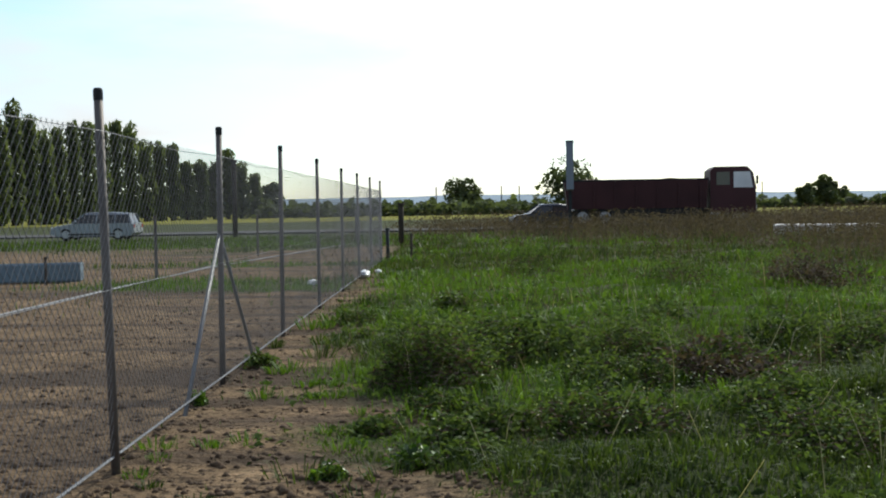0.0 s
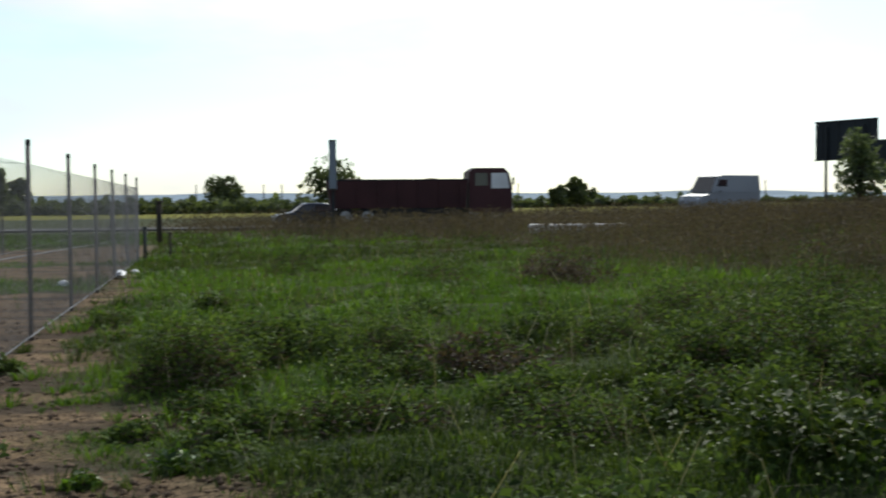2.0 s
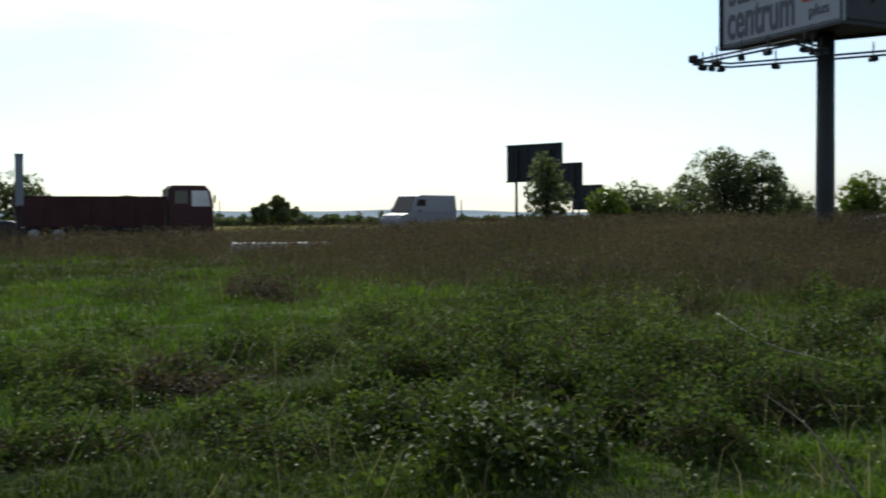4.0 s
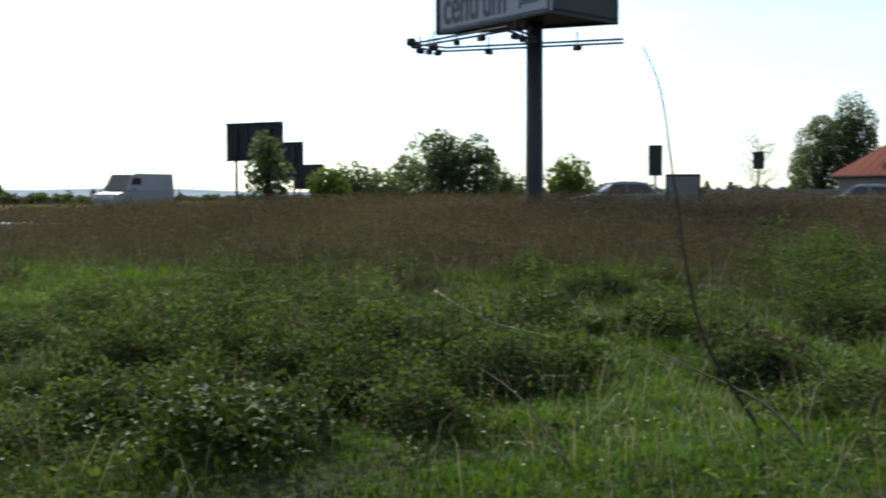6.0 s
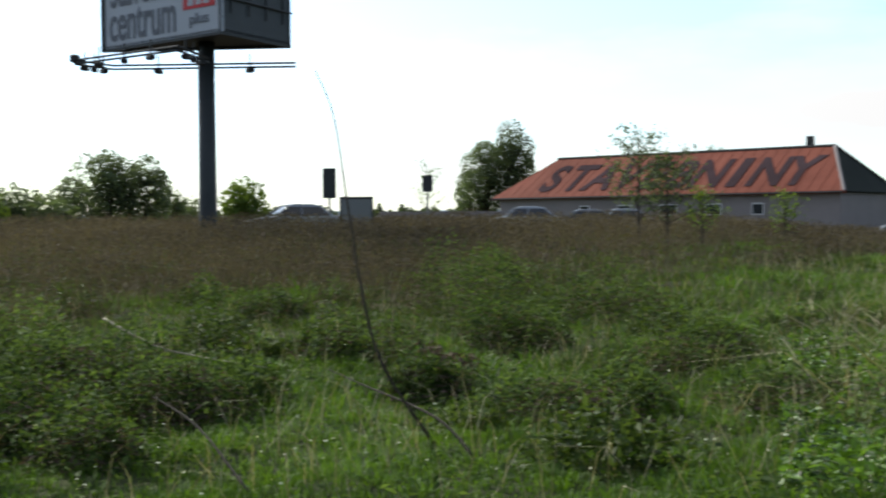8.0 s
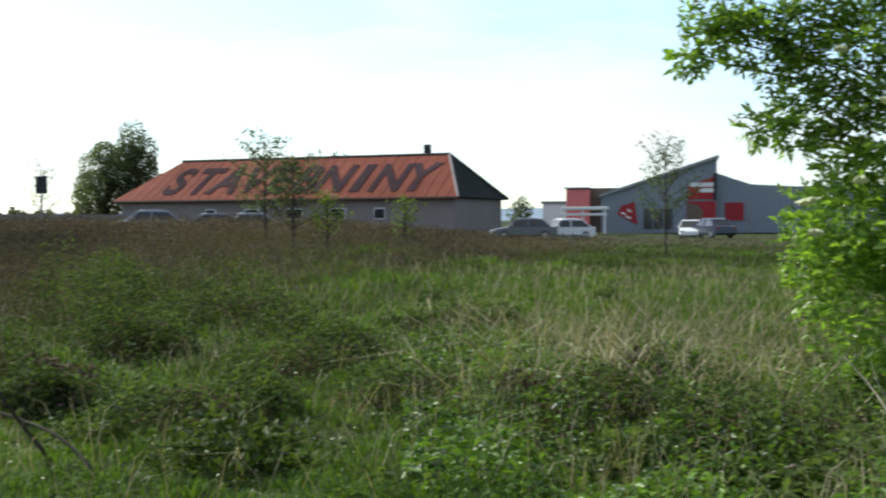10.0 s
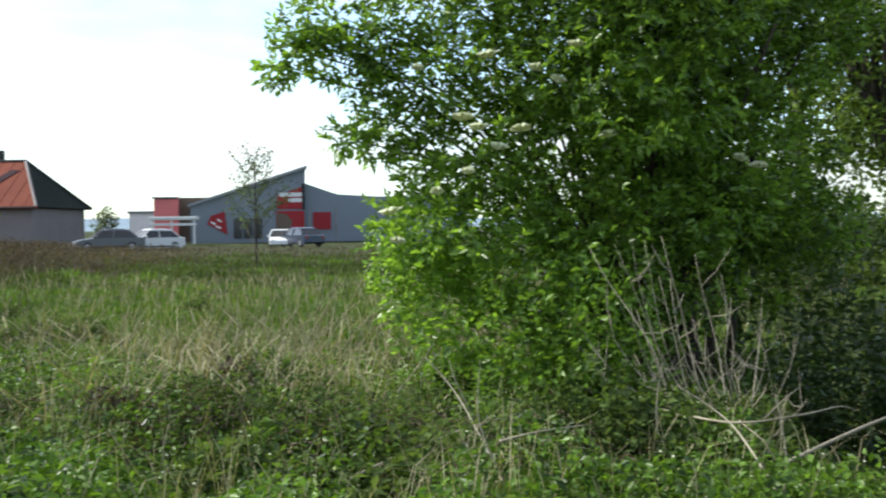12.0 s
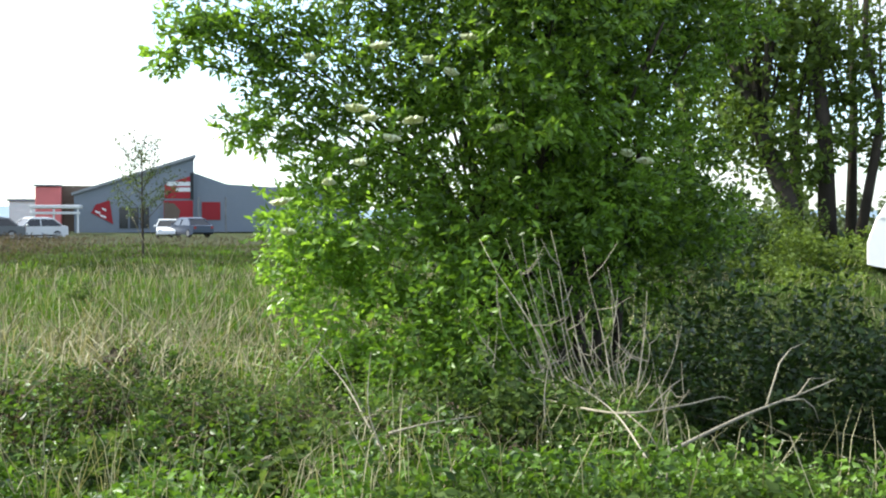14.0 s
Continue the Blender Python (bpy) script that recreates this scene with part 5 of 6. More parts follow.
# tipper lorry
o = at(10.75, 69.0)
lorry = base_of("tipper_lorry", pose(o.x, o.y, ground_z(o.x, o.y) + 0.08, 0, 0, -5) @ Matrix.Scale(1.09, 4), "dark red tipper lorry driving on the road", "lorry")
part("chassis", Shape().box(-0.3, 0, 0.75, 9.0, 0.9, 0.25, bevel=0.03), CAP, lorry)
tip = Shape()
tip.loft([[(-4.9, -1.2, 0.95), (2.5, -1.2, 0.95), (2.5, 1.2, 0.95), (-4.9, 1.2, 0.95)], [(-5.1, -1.25, 2.45), (2.6, -1.25, 2.45), (2.6, 1.25, 2.45), (-5.1, 1.25, 2.45)],
          [(-5.0, -1.13, 2.45), (2.5, -1.13, 2.45), (2.5, 1.13, 2.45), (-5.0, 1.13, 2.45)], [(-4.8, -1.05, 1.1), (2.4, -1.05, 1.1), (2.4, 1.05, 1.1), (-4.8, 1.05, 1.1)]])
part("tipping_body", tip, CAR_RED, lorry)
for k in range(7):
    part("rib", Shape().box(-4.6 + 1.13 * k, -1.26, 1.7, 0.10, 0.08, 1.4, bevel=0.01), CAR_RED, lorry)
load = Shape()
load.loft([[(-4.7 + 0.9 * i, y, 2.36 + (0.14 * math.sin(i * 1.3) + 0.12) * (1 - abs(y))) for y in (-1.05, -0.5, 0, 0.5, 1.05)] for i in range(8)], caps=False, closed=False)
part("load", load, SOIL_CLOD, lorry)
cabs = [(2.75, 0.7), (2.75, 2.95), (3.0, 3.15), (4.7, 3.15), (4.95, 2.9), (5.15, 1.75), (5.15, 0.6)]
part("cab", section(cabs, 1.2, 0.10, 1.7, 3.1), CAR_RED, lorry)
part("windscreen", Shape().add([(5.0, -1.0, 2.85), (5.0, 1.0, 2.85), (5.19, 1.05, 1.9), (5.19, -1.05, 1.9)], [(0, 1, 2, 3)]), GLASS, lorry)
for s in (-1, 1):
    # Near pane's white stands in for bright sky seen through the cab.
    part("side_window", Shape().prism([(3.95, 2.0), (4.97, 2.0), (4.82, 2.85), (3.95, 2.85)], (1, 0, 0), (0, 0, 1), (0, s, 0), (0, s * 1.13, 0), 0.05), LENS_AND_SKYLIT_PANE if s < 0 else GLASS, lorry)
    part("rear_side_window", Shape().prism([(3.05, 2.15), (3.75, 2.15), (3.75, 2.85), (3.05, 2.85)], (1, 0, 0), (0, 0, 1), (0, s, 0), (0, s * 1.12, 0), 0.05), GLASS, lorry)
    part("side_guard", Shape().box(-0.2, s * 1.1, 0.72, 5.2, 0.06, 0.5, bevel=0.02), CAP, lorry)
    part("top_rim", Shape().box(-1.25, s * 1.2, 2.49, 7.8, 0.14, 0.09, bevel=0.02), CAP, lorry)
    part("mirror", Shape().box(5.15, s * 1.38, 2.4, 0.1, 0.2, 0.45, bevel=0.03), CAP, lorry)
    for x in (-4.1, -2.9, 3.0, 4.2):
        wheel(lorry, x, s * 1.0, 0.5)
    part("headlight", Shape().box(5.15, s * 0.9, 0.95, 0.08, 0.3, 0.2, bevel=0.02), LENS_AND_SKYLIT_PANE, lorry)

# ---- hall with the red roof ----
EL, ER = Vector((88.9, 51.4, 0)), Vector((84.7, 19.7, 0))
hall_len, hall_dep = (ER - EL).length, 12.0
hu = (ER - EL).normalized()
hn = Vector((-hu.y, hu.x, 0))
if hn.x < 0:
    hn = -hn
hz = 0.55
hall = base_of("hall", Matrix.Translation((EL.x, EL.y, hz)) @ Matrix((hu, hn, Vector((0, 0, 1)))).transposed().to_4x4(), "long grey hall with a red painted sheet roof", "building")
EZ, RZ2 = 3.27 - hz, 6.93 - hz
for nm, cx, cy, sx, sy in (("wall_front", hall_len / 2, 0.5, hall_len - 0.8, 0.3), ("wall_back", hall_len / 2, hall_dep - 0.5, hall_len - 0.8, 0.3), ("wall_side", 0.55, hall_dep / 2, 0.3, hall_dep - 1.3)):
    part("wall", Shape().box(cx, cy, EZ / 2 - 0.1, sx, sy, EZ + 0.1), PLASTER, hall)
gable = Shape().prism([(0.4, -0.3), (hall_dep - 0.4, -0.3), (hall_dep - 0.4, EZ - 0.1), (0.4, EZ - 0.1)], (0, 1, 0), (0, 0, 1), (1, 0, 0), (hall_len - 0.7, 0, 0), 0.25)
part("end_wall", gable, PLASTER, hall)
hip, mid = 3.0, hall_dep / 2
t = 0.10


def roof_plane(name, pts, mat):
    P = [Vector(p) for p in pts]
    nrm = (P[1] - P[0]).cross(P[2] - P[0]).normalized()
    if nrm.z < 0:
        nrm = -nrm
    return part(name, Shape().loft([[p - nrm * t for p in P], P]), mat, hall)


roof_plane("roof_front", [(-0.2, -0.15, EZ), (hall_len, -0.15, EZ), (hall_len - hip, mid, RZ2), (hip, mid, RZ2)], ROOF_RED)
roof_plane("roof_back", [(-0.2, hall_dep + 0.15, EZ), (hall_len, hall_dep + 0.15, EZ), (hall_len - hip, mid, RZ2), (hip, mid, RZ2)], PLASTER_DARK)
# Right hip: its shade is put into the colour; left hip stays red.
roof_plane("roof_hip", [(hall_len, -0.15, EZ), (hall_len - hip, mid, RZ2), (hall_len, hall_dep + 0.15, EZ)], ROOF_SHADED)
roof_plane("roof_hip", [(-0.2, -0.15, EZ), (hip, mid, RZ2), (-0.2, hall_dep + 0.15, EZ)], ROOF_RED)
part("ridge_cap", Shape().tube([(hip - 0.1, mid, RZ2 + 0.03), (hall_len - hip + 0.1, mid, RZ2 + 0.03)], 0.13, 6), PLASTER_DARK, hall)
part("eaves_board", Shape().box(hall_len / 2, -0.17, EZ - 0.06, hall_len + 0.3, 0.05, 0.22, bevel=0.01), ROOF_RED, hall)
part("gutter", Shape().tube([(-0.2, -0.27, EZ - 0.06), (hall_len, -0.27, EZ - 0.06)], 0.07, 6), DARK_STEEL, hall)
for yy in (0, 1):
    a = Vector((hall_len + 0.06, -0.15, EZ + 0.03)) if yy == 0 else Vector((hall_len + 0.06, hall_dep + 0.15, EZ + 0.03))
    part("hip_cap", Shape().tube([a, (hall_len - hip, mid, RZ2 + 0.05)], 0.12, 4), PLASTER if yy == 0 else PLASTER_DARK, hall)
slope = Vector((0, mid + 0.15, RZ2 - EZ)).normalized()
sn = Vector((0, -slope.z, slope.y))
seams = 34
for k in range(1, seams):
    xx = hall_len * k / seams
    q = min(1, (xx + 0.2) / (hip + 0.2), (hall_len - xx) / hip)
    a = Vector((xx, -0.15, EZ)) + sn * 0.012
    b = Vector((xx, -0.15 + (mid + 0.15) * q, EZ + (RZ2 - EZ) * q)) + sn * 0.012
    part("seam", Shape().tube([a, b], 0.013, 4), ROOF_RED, hall)
lm = Matrix((Vector((1, 0, 0)), slope, sn)).transposed().to_4x4()
letters = "STAVEBNINY"
for k, ch in enumerate(letters):
    cx = hall_len * (0.155 + 0.079 * k)
    c = Vector((cx, -0.15, EZ)) + slope * 3.05 + sn * 0.05
    text_ob(ch, 6.3, ROOF_TEXT, hall, Matrix.Translation(c) @ lm, "letter", 0.01, 0.60 if ch != "I" else 0.9, 0.028)
for xx, w in ((9.5, 1.0), (13.5, 1.4), (17.5, 1.6), (21.5, 1.4), (25.2, 1.0)):
    wn_ = part("window", Shape().box(xx, 0.33, EZ * 0.55, w, 0.06, 0.9, bevel=0.01), WHITE, hall)
    part("pane", Shape().box(xx, 0.30, EZ * 0.55, w - 0.14, 0.05, 0.76), GLASS, wn_)
part("chimney", Shape().box(hall_len - 5.2, mid + 0.6, RZ2 + 0.3, 0.5, 0.5, 1.2, bevel=0.03), PLASTER_DARK, hall)

# ---- shops: grey wing roof, red panels ----
SC = at(88.0, 112)
su = Vector((math.sin(radians(178)), math.cos(radians(178)), 0))
sn2 = Vector((math.sin(radians(88)), math.cos(radians(88)), 0))
shop = base_of("shop_building", Matrix.Translation((SC.x, SC.y, 0.6)) @ Matrix((su, sn2, Vector((0, 0, 1)))).transposed().to_4x4(), "grey clad shop with a rising wing roof and red panels", "building")


def sx_(az):
    return 112 * math.tan(radians(az - 88.0))


def sz_(el):
    return 0.9 + 112 * math.tan(radians(el))


part("wing_wall", Shape().prism([(sx_(84.1), -0.5), (sx_(89.75), -0.5), (sx_(89.75), sz_(2.98)), (sx_(84.1), sz_(1.15))], (1, 0, 0), (0, 0, 1), (0, 1, 0), (0, 0, 0), 16), CLAD, shop)
part("side_wall", Shape().prism([(sx_(89.75) + 0.02, -0.5), (sx_(98), -0.5), (sx_(98), sz_(1.55)), (sx_(93.5), sz_(1.55)), (sx_(91.4), sz_(1.68)), (sx_(90.6), sz_(1.95)), (sx_(89.75) + 0.02, sz_(2.25))], (1, 0, 0), (0, 0, 1), (0, 1, 0), (0, 0.8, 0), 15), CLAD, shop)
part("roof_fascia", Shape().prism([(sx_(84.0), sz_(1.10)), (sx_(89.85), sz_(2.98)), (sx_(89.85), sz_(3.12)), (sx_(84.0), sz_(1.22))], (1, 0, 0), (0, 0, 1), (0, 1, 0), (0, -0.5, 0), 17), VAN_GREY, shop)


def shop_panel(name, pts, mat, label="", depth=0.12, y0=0.0):
    return part(name, Shape().prism([(sx_(a), sz_(e)) for a, e in pts], (1, 0, 0), (0, 0, 1), (0, -1, 0), (0, y0, 0), depth), mat, shop, label)


sgp = shop_panel("sign_panel", [(88.35, 0.95), (89.7, 0.95), (89.7, 2.1), (88.35, 1.62)], CLAD_RED, "red sign panel with white writing bars")
for e, a0, a1 in ((1.66, 88.45, 89.6), (1.38, 88.9, 89.6)):
    bar = Shape().prism([(sx_(a0), sz_(e) - 0.18), (sx_(a1), sz_(e) - 0.18), (sx_(a1), sz_(e) + 0.22), (sx_(a0), sz_(e) + 0.22)], (1, 0, 0), (0, 0, 1), (0, -1, 0), (0, -0.12, 0), 0.04)
    part("writing_bar", bar, WHITE, sgp)
shop_panel("red_panel", [(88.3, -0.3), (89.7, -0.3), (89.7, 0.85), (88.3, 0.85)], CLAD_RED)
shop_panel("red_panel", [(84.9, 0.25), (85.9, -0.3), (85.75, 0.85), (85.1, 0.65)], CLAD_RED)
shop_panel("red_panel", [(90.15, -0.1), (91.05, -0.1), (91.05, 0.78), (90.15, 0.78)], CLAD_RED, y0=0.8)
shop_panel("edge_strip", [(89.58, 0.9), (89.74, 0.9), (89.74, 2.25), (89.58, 2.2)], DARK_STEEL, "dark steel edge strip", depth=0.16)
shop_panel("poster", [(88.32, -0.25), (88.95, -0.25), (89.1, 0.35), (88.8, 0.7), (88.32, 0.75)], CLAD_BROWN, "brown poster on the red panel", depth=0.16)
for a, e, w in ((85.2, 0.32, 0.12), (85.45, 0.12, 0.14), (85.5, 0.45, 0.1)):
    shop_panel("writing_bar", [(a - w, e - 0.04), (a + w, e - 0.14), (a + w, e - 0.04), (a - w, e + 0.06)], WHITE, depth=0.15)
for a in (86.4, 86.9, 87.4):
    shop_panel("shop_window", [(a - 0.2, -0.5), (a + 0.2, -0.5), (a + 0.2, 0.5), (a - 0.2, 0.5)], GLASS)
for a in (89.95, 91.25):
    p = Vector((sx_(a), -1.5, 0))
    part("lamp_post", Shape().tube([p + Vector((0, 0, -0.5)), p + Vector((0, 0, sz_(1.0)))], 0.10, 6), GALV, shop)
annex = base_of("red_annex", Matrix.Translation((SC.x, SC.y, 0.6)) @ Matrix((su, sn2, Vector((0, 0, 1)))).transposed().to_4x4(), "low annex with a faded red front and brown side", "building")
part("red_front", Shape().box((sx_(82.2) + sx_(83.4)) / 2, 6, sz_(1.6) / 2 - 0.3, sx_(83.4) - sx_(82.2), 6, sz_(1.6) + 0.4, bevel=0.05), CLAD_PINK, annex, "faded red cladding")
part("brown_wall", Shape().box((sx_(83.4) + sx_(85.3)) / 2, 7, sz_(1.72) / 2 - 0.3, sx_(85.3) - sx_(83.4), 6, sz_(1.72) + 0.2), CLAD_BROWN, annex)
part("roof_edge", Shape().box((sx_(82.1) + sx_(83.4)) / 2, 5.8, sz_(1.62), sx_(83.4) - sx_(82.2) + 0.2, 6.2, 0.12), VAN_GREY, annex)
canopy = base_of("white_canopy", Matrix.Translation((SC.x, SC.y, 0.6)) @ Matrix((su, sn2, Vector((0, 0, 1)))).transposed().to_4x4(), "white flat canopy on thin posts by the shops", "canopy")
part("roof", Shape().box((sx_(82.6) + sx_(84.7)) / 2, -8, sz_(0.50), sx_(84.7) - sx_(82.6), 4, 0.3, bevel=0.04), WHITE, canopy)
part("edge_beam", Shape().box((sx_(82.6) + sx_(84.7)) / 2, -9.9, sz_(0.22), sx_(84.7) - sx_(82.6), 0.1, 0.22, bevel=0.02), WHITE, canopy)
for a in (82.7, 83.6, 84.6):
    part("post", Shape().tube([(sx_(a), -9.8, -0.4), (sx_(a), -9.8, sz_(0.42))], 0.09, 6), WHITE, canopy)
far = base_of("white_shed", Matrix.Translation((SC.x, SC.y, 0.6)) @ Matrix((su, sn2, Vector((0, 0, 1)))).transposed().to_4x4(), "pale flat-roofed shed behind the car park", "building")
part("wall", Shape().box((sx_(80.6) + sx_(82.1)) / 2, 22, sz_(0.95) / 2 - 0.2, sx_(82.1) - sx_(80.6) + 2, 8, sz_(0.95) + 0.4), WHITE, far)
part("roof_edge", Shape().box((sx_(80.6) + sx_(82.1)) / 2, 22, sz_(0.95) + 0.1, sx_(82.1) - sx_(80.6) + 2.4, 8.4, 0.25), CLAD, far)

# ---- elder bush ----
EB = at(106.5, 11.3)
EG = ground_z(EB.x, EB.y)
elder = base_of("elder_bush", Matrix.Translation((EB.x, EB.y, EG)), "large elder bush in full leaf with creamy flower heads", "bush")
e_lobes = []


def lobe(az, z, rad, r=10.9, vert=0.85, n=1.0):
    r, z = r * 0.945, EYE + (z - EYE) * 0.945
    az += min(1.1, max(0.0, 97.5 - az) * 0.4)
    if az > 108.5:
        n *= 1.3
    e_lobes.append((at(az, r, z) - Vector((EB.x, EB.y, EG)), rad, vert, n))


for az, z, rad in ((87.5, 2.98, 0.14), (88.2, 3.16, 0.20), (88.9, 3.35, 0.24), (89.9, 3.12, 0.22), (90.6, 3.45, 0.36), (91.6, 3.0, 0.25), (91.0, 2.32, 0.16), (92.0, 2.36, 0.22),
                   (93.0, 2.5, 0.28), (92.6, 3.2, 0.3), (94.0, 2.9, 0.4), (94.8, 3.8, 0.5)):
    lobe(az, z, rad * 1.06, 10.6, n=0.78)
for az, z, rad, r in ((95.6, 2.0, 0.38, 10.6), (94.6, 1.55, 0.42, 10.4), (93.6, 1.25, 0.34, 10.4), (94.8, 0.95, 0.42, 10.4), (96.6, 0.62, 0.42, 10.2), (98.2, 1.4, 0.55, 10.3), (98.6, 2.2, 0.55, 10.4),
                      (97.4, 2.9, 0.55, 10.6), (98.5, 3.6, 0.65, 10.8), (101, 3.0, 0.6, 10.5), (101.5, 2.1, 0.55, 10.4), (100.8, 1.1, 0.5, 10.2), (100.0, 0.55, 0.4, 9.9), (103, 0.75, 0.42, 10.1),
                      (104, 1.6, 0.5, 10.4), (104.3, 2.6, 0.6, 10.6), (103, 3.7, 0.7, 11.0), (106.5, 3.3, 0.6, 11.0), (107.2, 2.3, 0.55, 10.9), (107, 4.1, 0.7, 11.3), (110, 3.7, 0.65, 11.4),
                      (110.3, 2.7, 0.55, 11.3), (109.5, 1.75, 0.45, 11.2), (112.3, 2.1, 0.45, 11.5), (112.8, 3.1, 0.55, 11.8), (112.5, 4.1, 0.6, 12.0), (114.2, 1.5, 0.4, 12.0),
                      (100, 4.5, 0.8, 11.6), (105, 4.9, 0.8, 11.9), (110, 4.8, 0.8, 12.2), (96.5, 4.3, 0.6, 11.2), (103, 2.2, 0.8, 12.2), (107, 1.5, 0.7, 12.6), (99, 1.5, 0.7, 11.8), (112, 0.9, 0.4, 12.6), (104, 5.9, 0.9, 11.8), (115.2, 4.4, 0.6, 12.6), (116.4, 3.7, 0.45, 12.8), (116.6, 5.0, 0.6, 13.0), (114.6, 3.5, 0.5, 12.6), (108, 5.7, 0.9, 12), (106, 6.8, 0.9, 12), 
                      (109, 7.4, 0.8, 12.2), (105.5, 1.2, 0.45, 10.4), (107.6, 1.5, 0.45, 10.5), (109.0, 0.95, 0.4, 10.6), (110.6, 1.7, 0.45, 10.7), (104.2, 0.6, 0.36, 10.2), (107, 0.6, 0.36, 10.6), (114, 2.2, 0.4, 12.6), (115.2, 1.5, 0.4, 12.4), (106, 2.0, 0.6, 11.6), (108.5, 3.0, 0.65, 11.8), (109, 2.0, 0.6, 12.0), (111, 3.3, 0.6, 12.2), (108, 4.4, 0.7, 12.2), (105.5, 3.9, 0.65, 11.6), (111.2, 1.5, 0.5, 11.8), (111.5, 5.0, 0.6, 12.0), (108.6, 1.2, 0.5, 12.0), (102, 3.2, 0.6, 12.2),
                      (104.0, 2.9, 0.45, 9.9), (106.2, 2.5, 0.42, 9.8), (107.8, 3.3, 0.5, 10.0), (105.6, 3.8, 0.55, 10.0), (108.8, 2.6, 0.42, 10.2), (110.0, 3.6, 0.5, 10.4), (103.2, 3.9, 0.5, 10.0),
                      (112.4, 5.5, 0.9, 12.2), (114, 4.4, 0.55, 12.6), (113, 6.3, 0.8, 12.6), (106, 3.2, 0.8, 13.8), (110, 2.6, 0.8, 13.8), (107, 4.8, 0.8, 14), (111, 4.4, 0.8, 14), (112.5, 1.6, 0.6, 13.6), (105, 1.2, 0.7, 13.4)):
    lobe(az, z, rad, r)
lp, ld = [], []
limbs = 0
for k, (c, rad, vert, nn) in enumerate(e_lobes):
    # sprays of paired leaflets along short twigs
    sprays = int((124 * (rad / 0.5) ** 1.7 + 14) * nn)
    u = rng.normal(size=(sprays, 3))
    u /= np.linalg.norm(u, axis=1, keepdims=True)
    u *= (rng.uniform(0.35, 1, sprays) ** 0.5)[:, None]
    root_p = np.array(c) + u * np.array([rad, rad, rad * vert]) * 1.08
    d = u * 0.8 + rng.normal(size=(sprays, 3)) * 0.4
    d[:, 2] -= 0.15
    d /= np.linalg.norm(d, axis=1, keepdims=True)
    side = np.cross(d, rng.normal(size=(sprays, 3)) * 0.4 + [0, 0, 1])
    side /= np.linalg.norm(side, axis=1, keepdims=True)
    for i, (t, s) in enumerate(((0.02, 1), (0.02, -1), (0.065, 1), (0.065, -1), (0.11, 1), (0.11, -1), (0.15, 0))):
        lp.append(root_p + d * t + side * 0.042 * s)
        ld.append(d * (0.5 if s else 1.0) + side * s * 1.0)
    twig = Shape().tube([Vector((c.x * 0.16, c.y * 0.16, c.z * 0.2)), Vector((c.x * 0.4, c.y * 0.4, c.z * 0.66)), Vector((c.x * 0.72, c.y * 0.72, c.z * 0.92)), c], [q * (1.0 if c.z > 1.8 else 0.45) for q in (0.02, 0.016, 0.012, 0.005)], 5)
    part("branch", twig, BARK, elder)
P, A = np.concatenate(lp), np.concatenate(ld)
A /= np.linalg.norm(A, axis=1, keepdims=True)
part("foliage", array_mesh("foliage", *leaves(P, rng.uniform(0.062, 0.108, len(P)), aim=A * 2.2, wide=0.44, level=0.35)), ELDER, elder)
for k in range(9):
    a = k * 0.7 + 0.2
    tx, ty = math.cos(a) * 0.5, math.sin(a) * 0.5
    part("stem", Shape().tube([(tx * 0.5, ty * 0.5, -0.1), (tx, ty, 0.8), (tx * 1.9 + 0.1, ty * 1.9, 1.9), (tx * 3.2, ty * 3.2, 3.2)], [0.04, 0.032, 0.024, 0.012], 7), BARK, elder, smooth=True)
for az, r, lean_az, rad in ((108.0, 10.8, -0.6, 0.06), (109.0, 11.0, 0.2, 0.07), (109.9, 11.2, 0.9, 0.055), (106.8, 11.1, -1.6, 0.05), (110.9, 11.4, 1.5, 0.045)):
    pts = [at(az + lean_az * q + 0.25 * math.sin(q * 5 + az), r, z) - Vector((EB.x, EB.y, EG)) for q, z in ((0, -0.3), (0.3, 0.9), (0.6, 2.0), (1.0, 3.2), (1.5, 4.6))]
    part("stem", Shape().tube(pts, [rad, rad * 0.9, rad * 0.8, rad * 0.6, rad * 0.35], 8), BARK, elder, smooth=True)
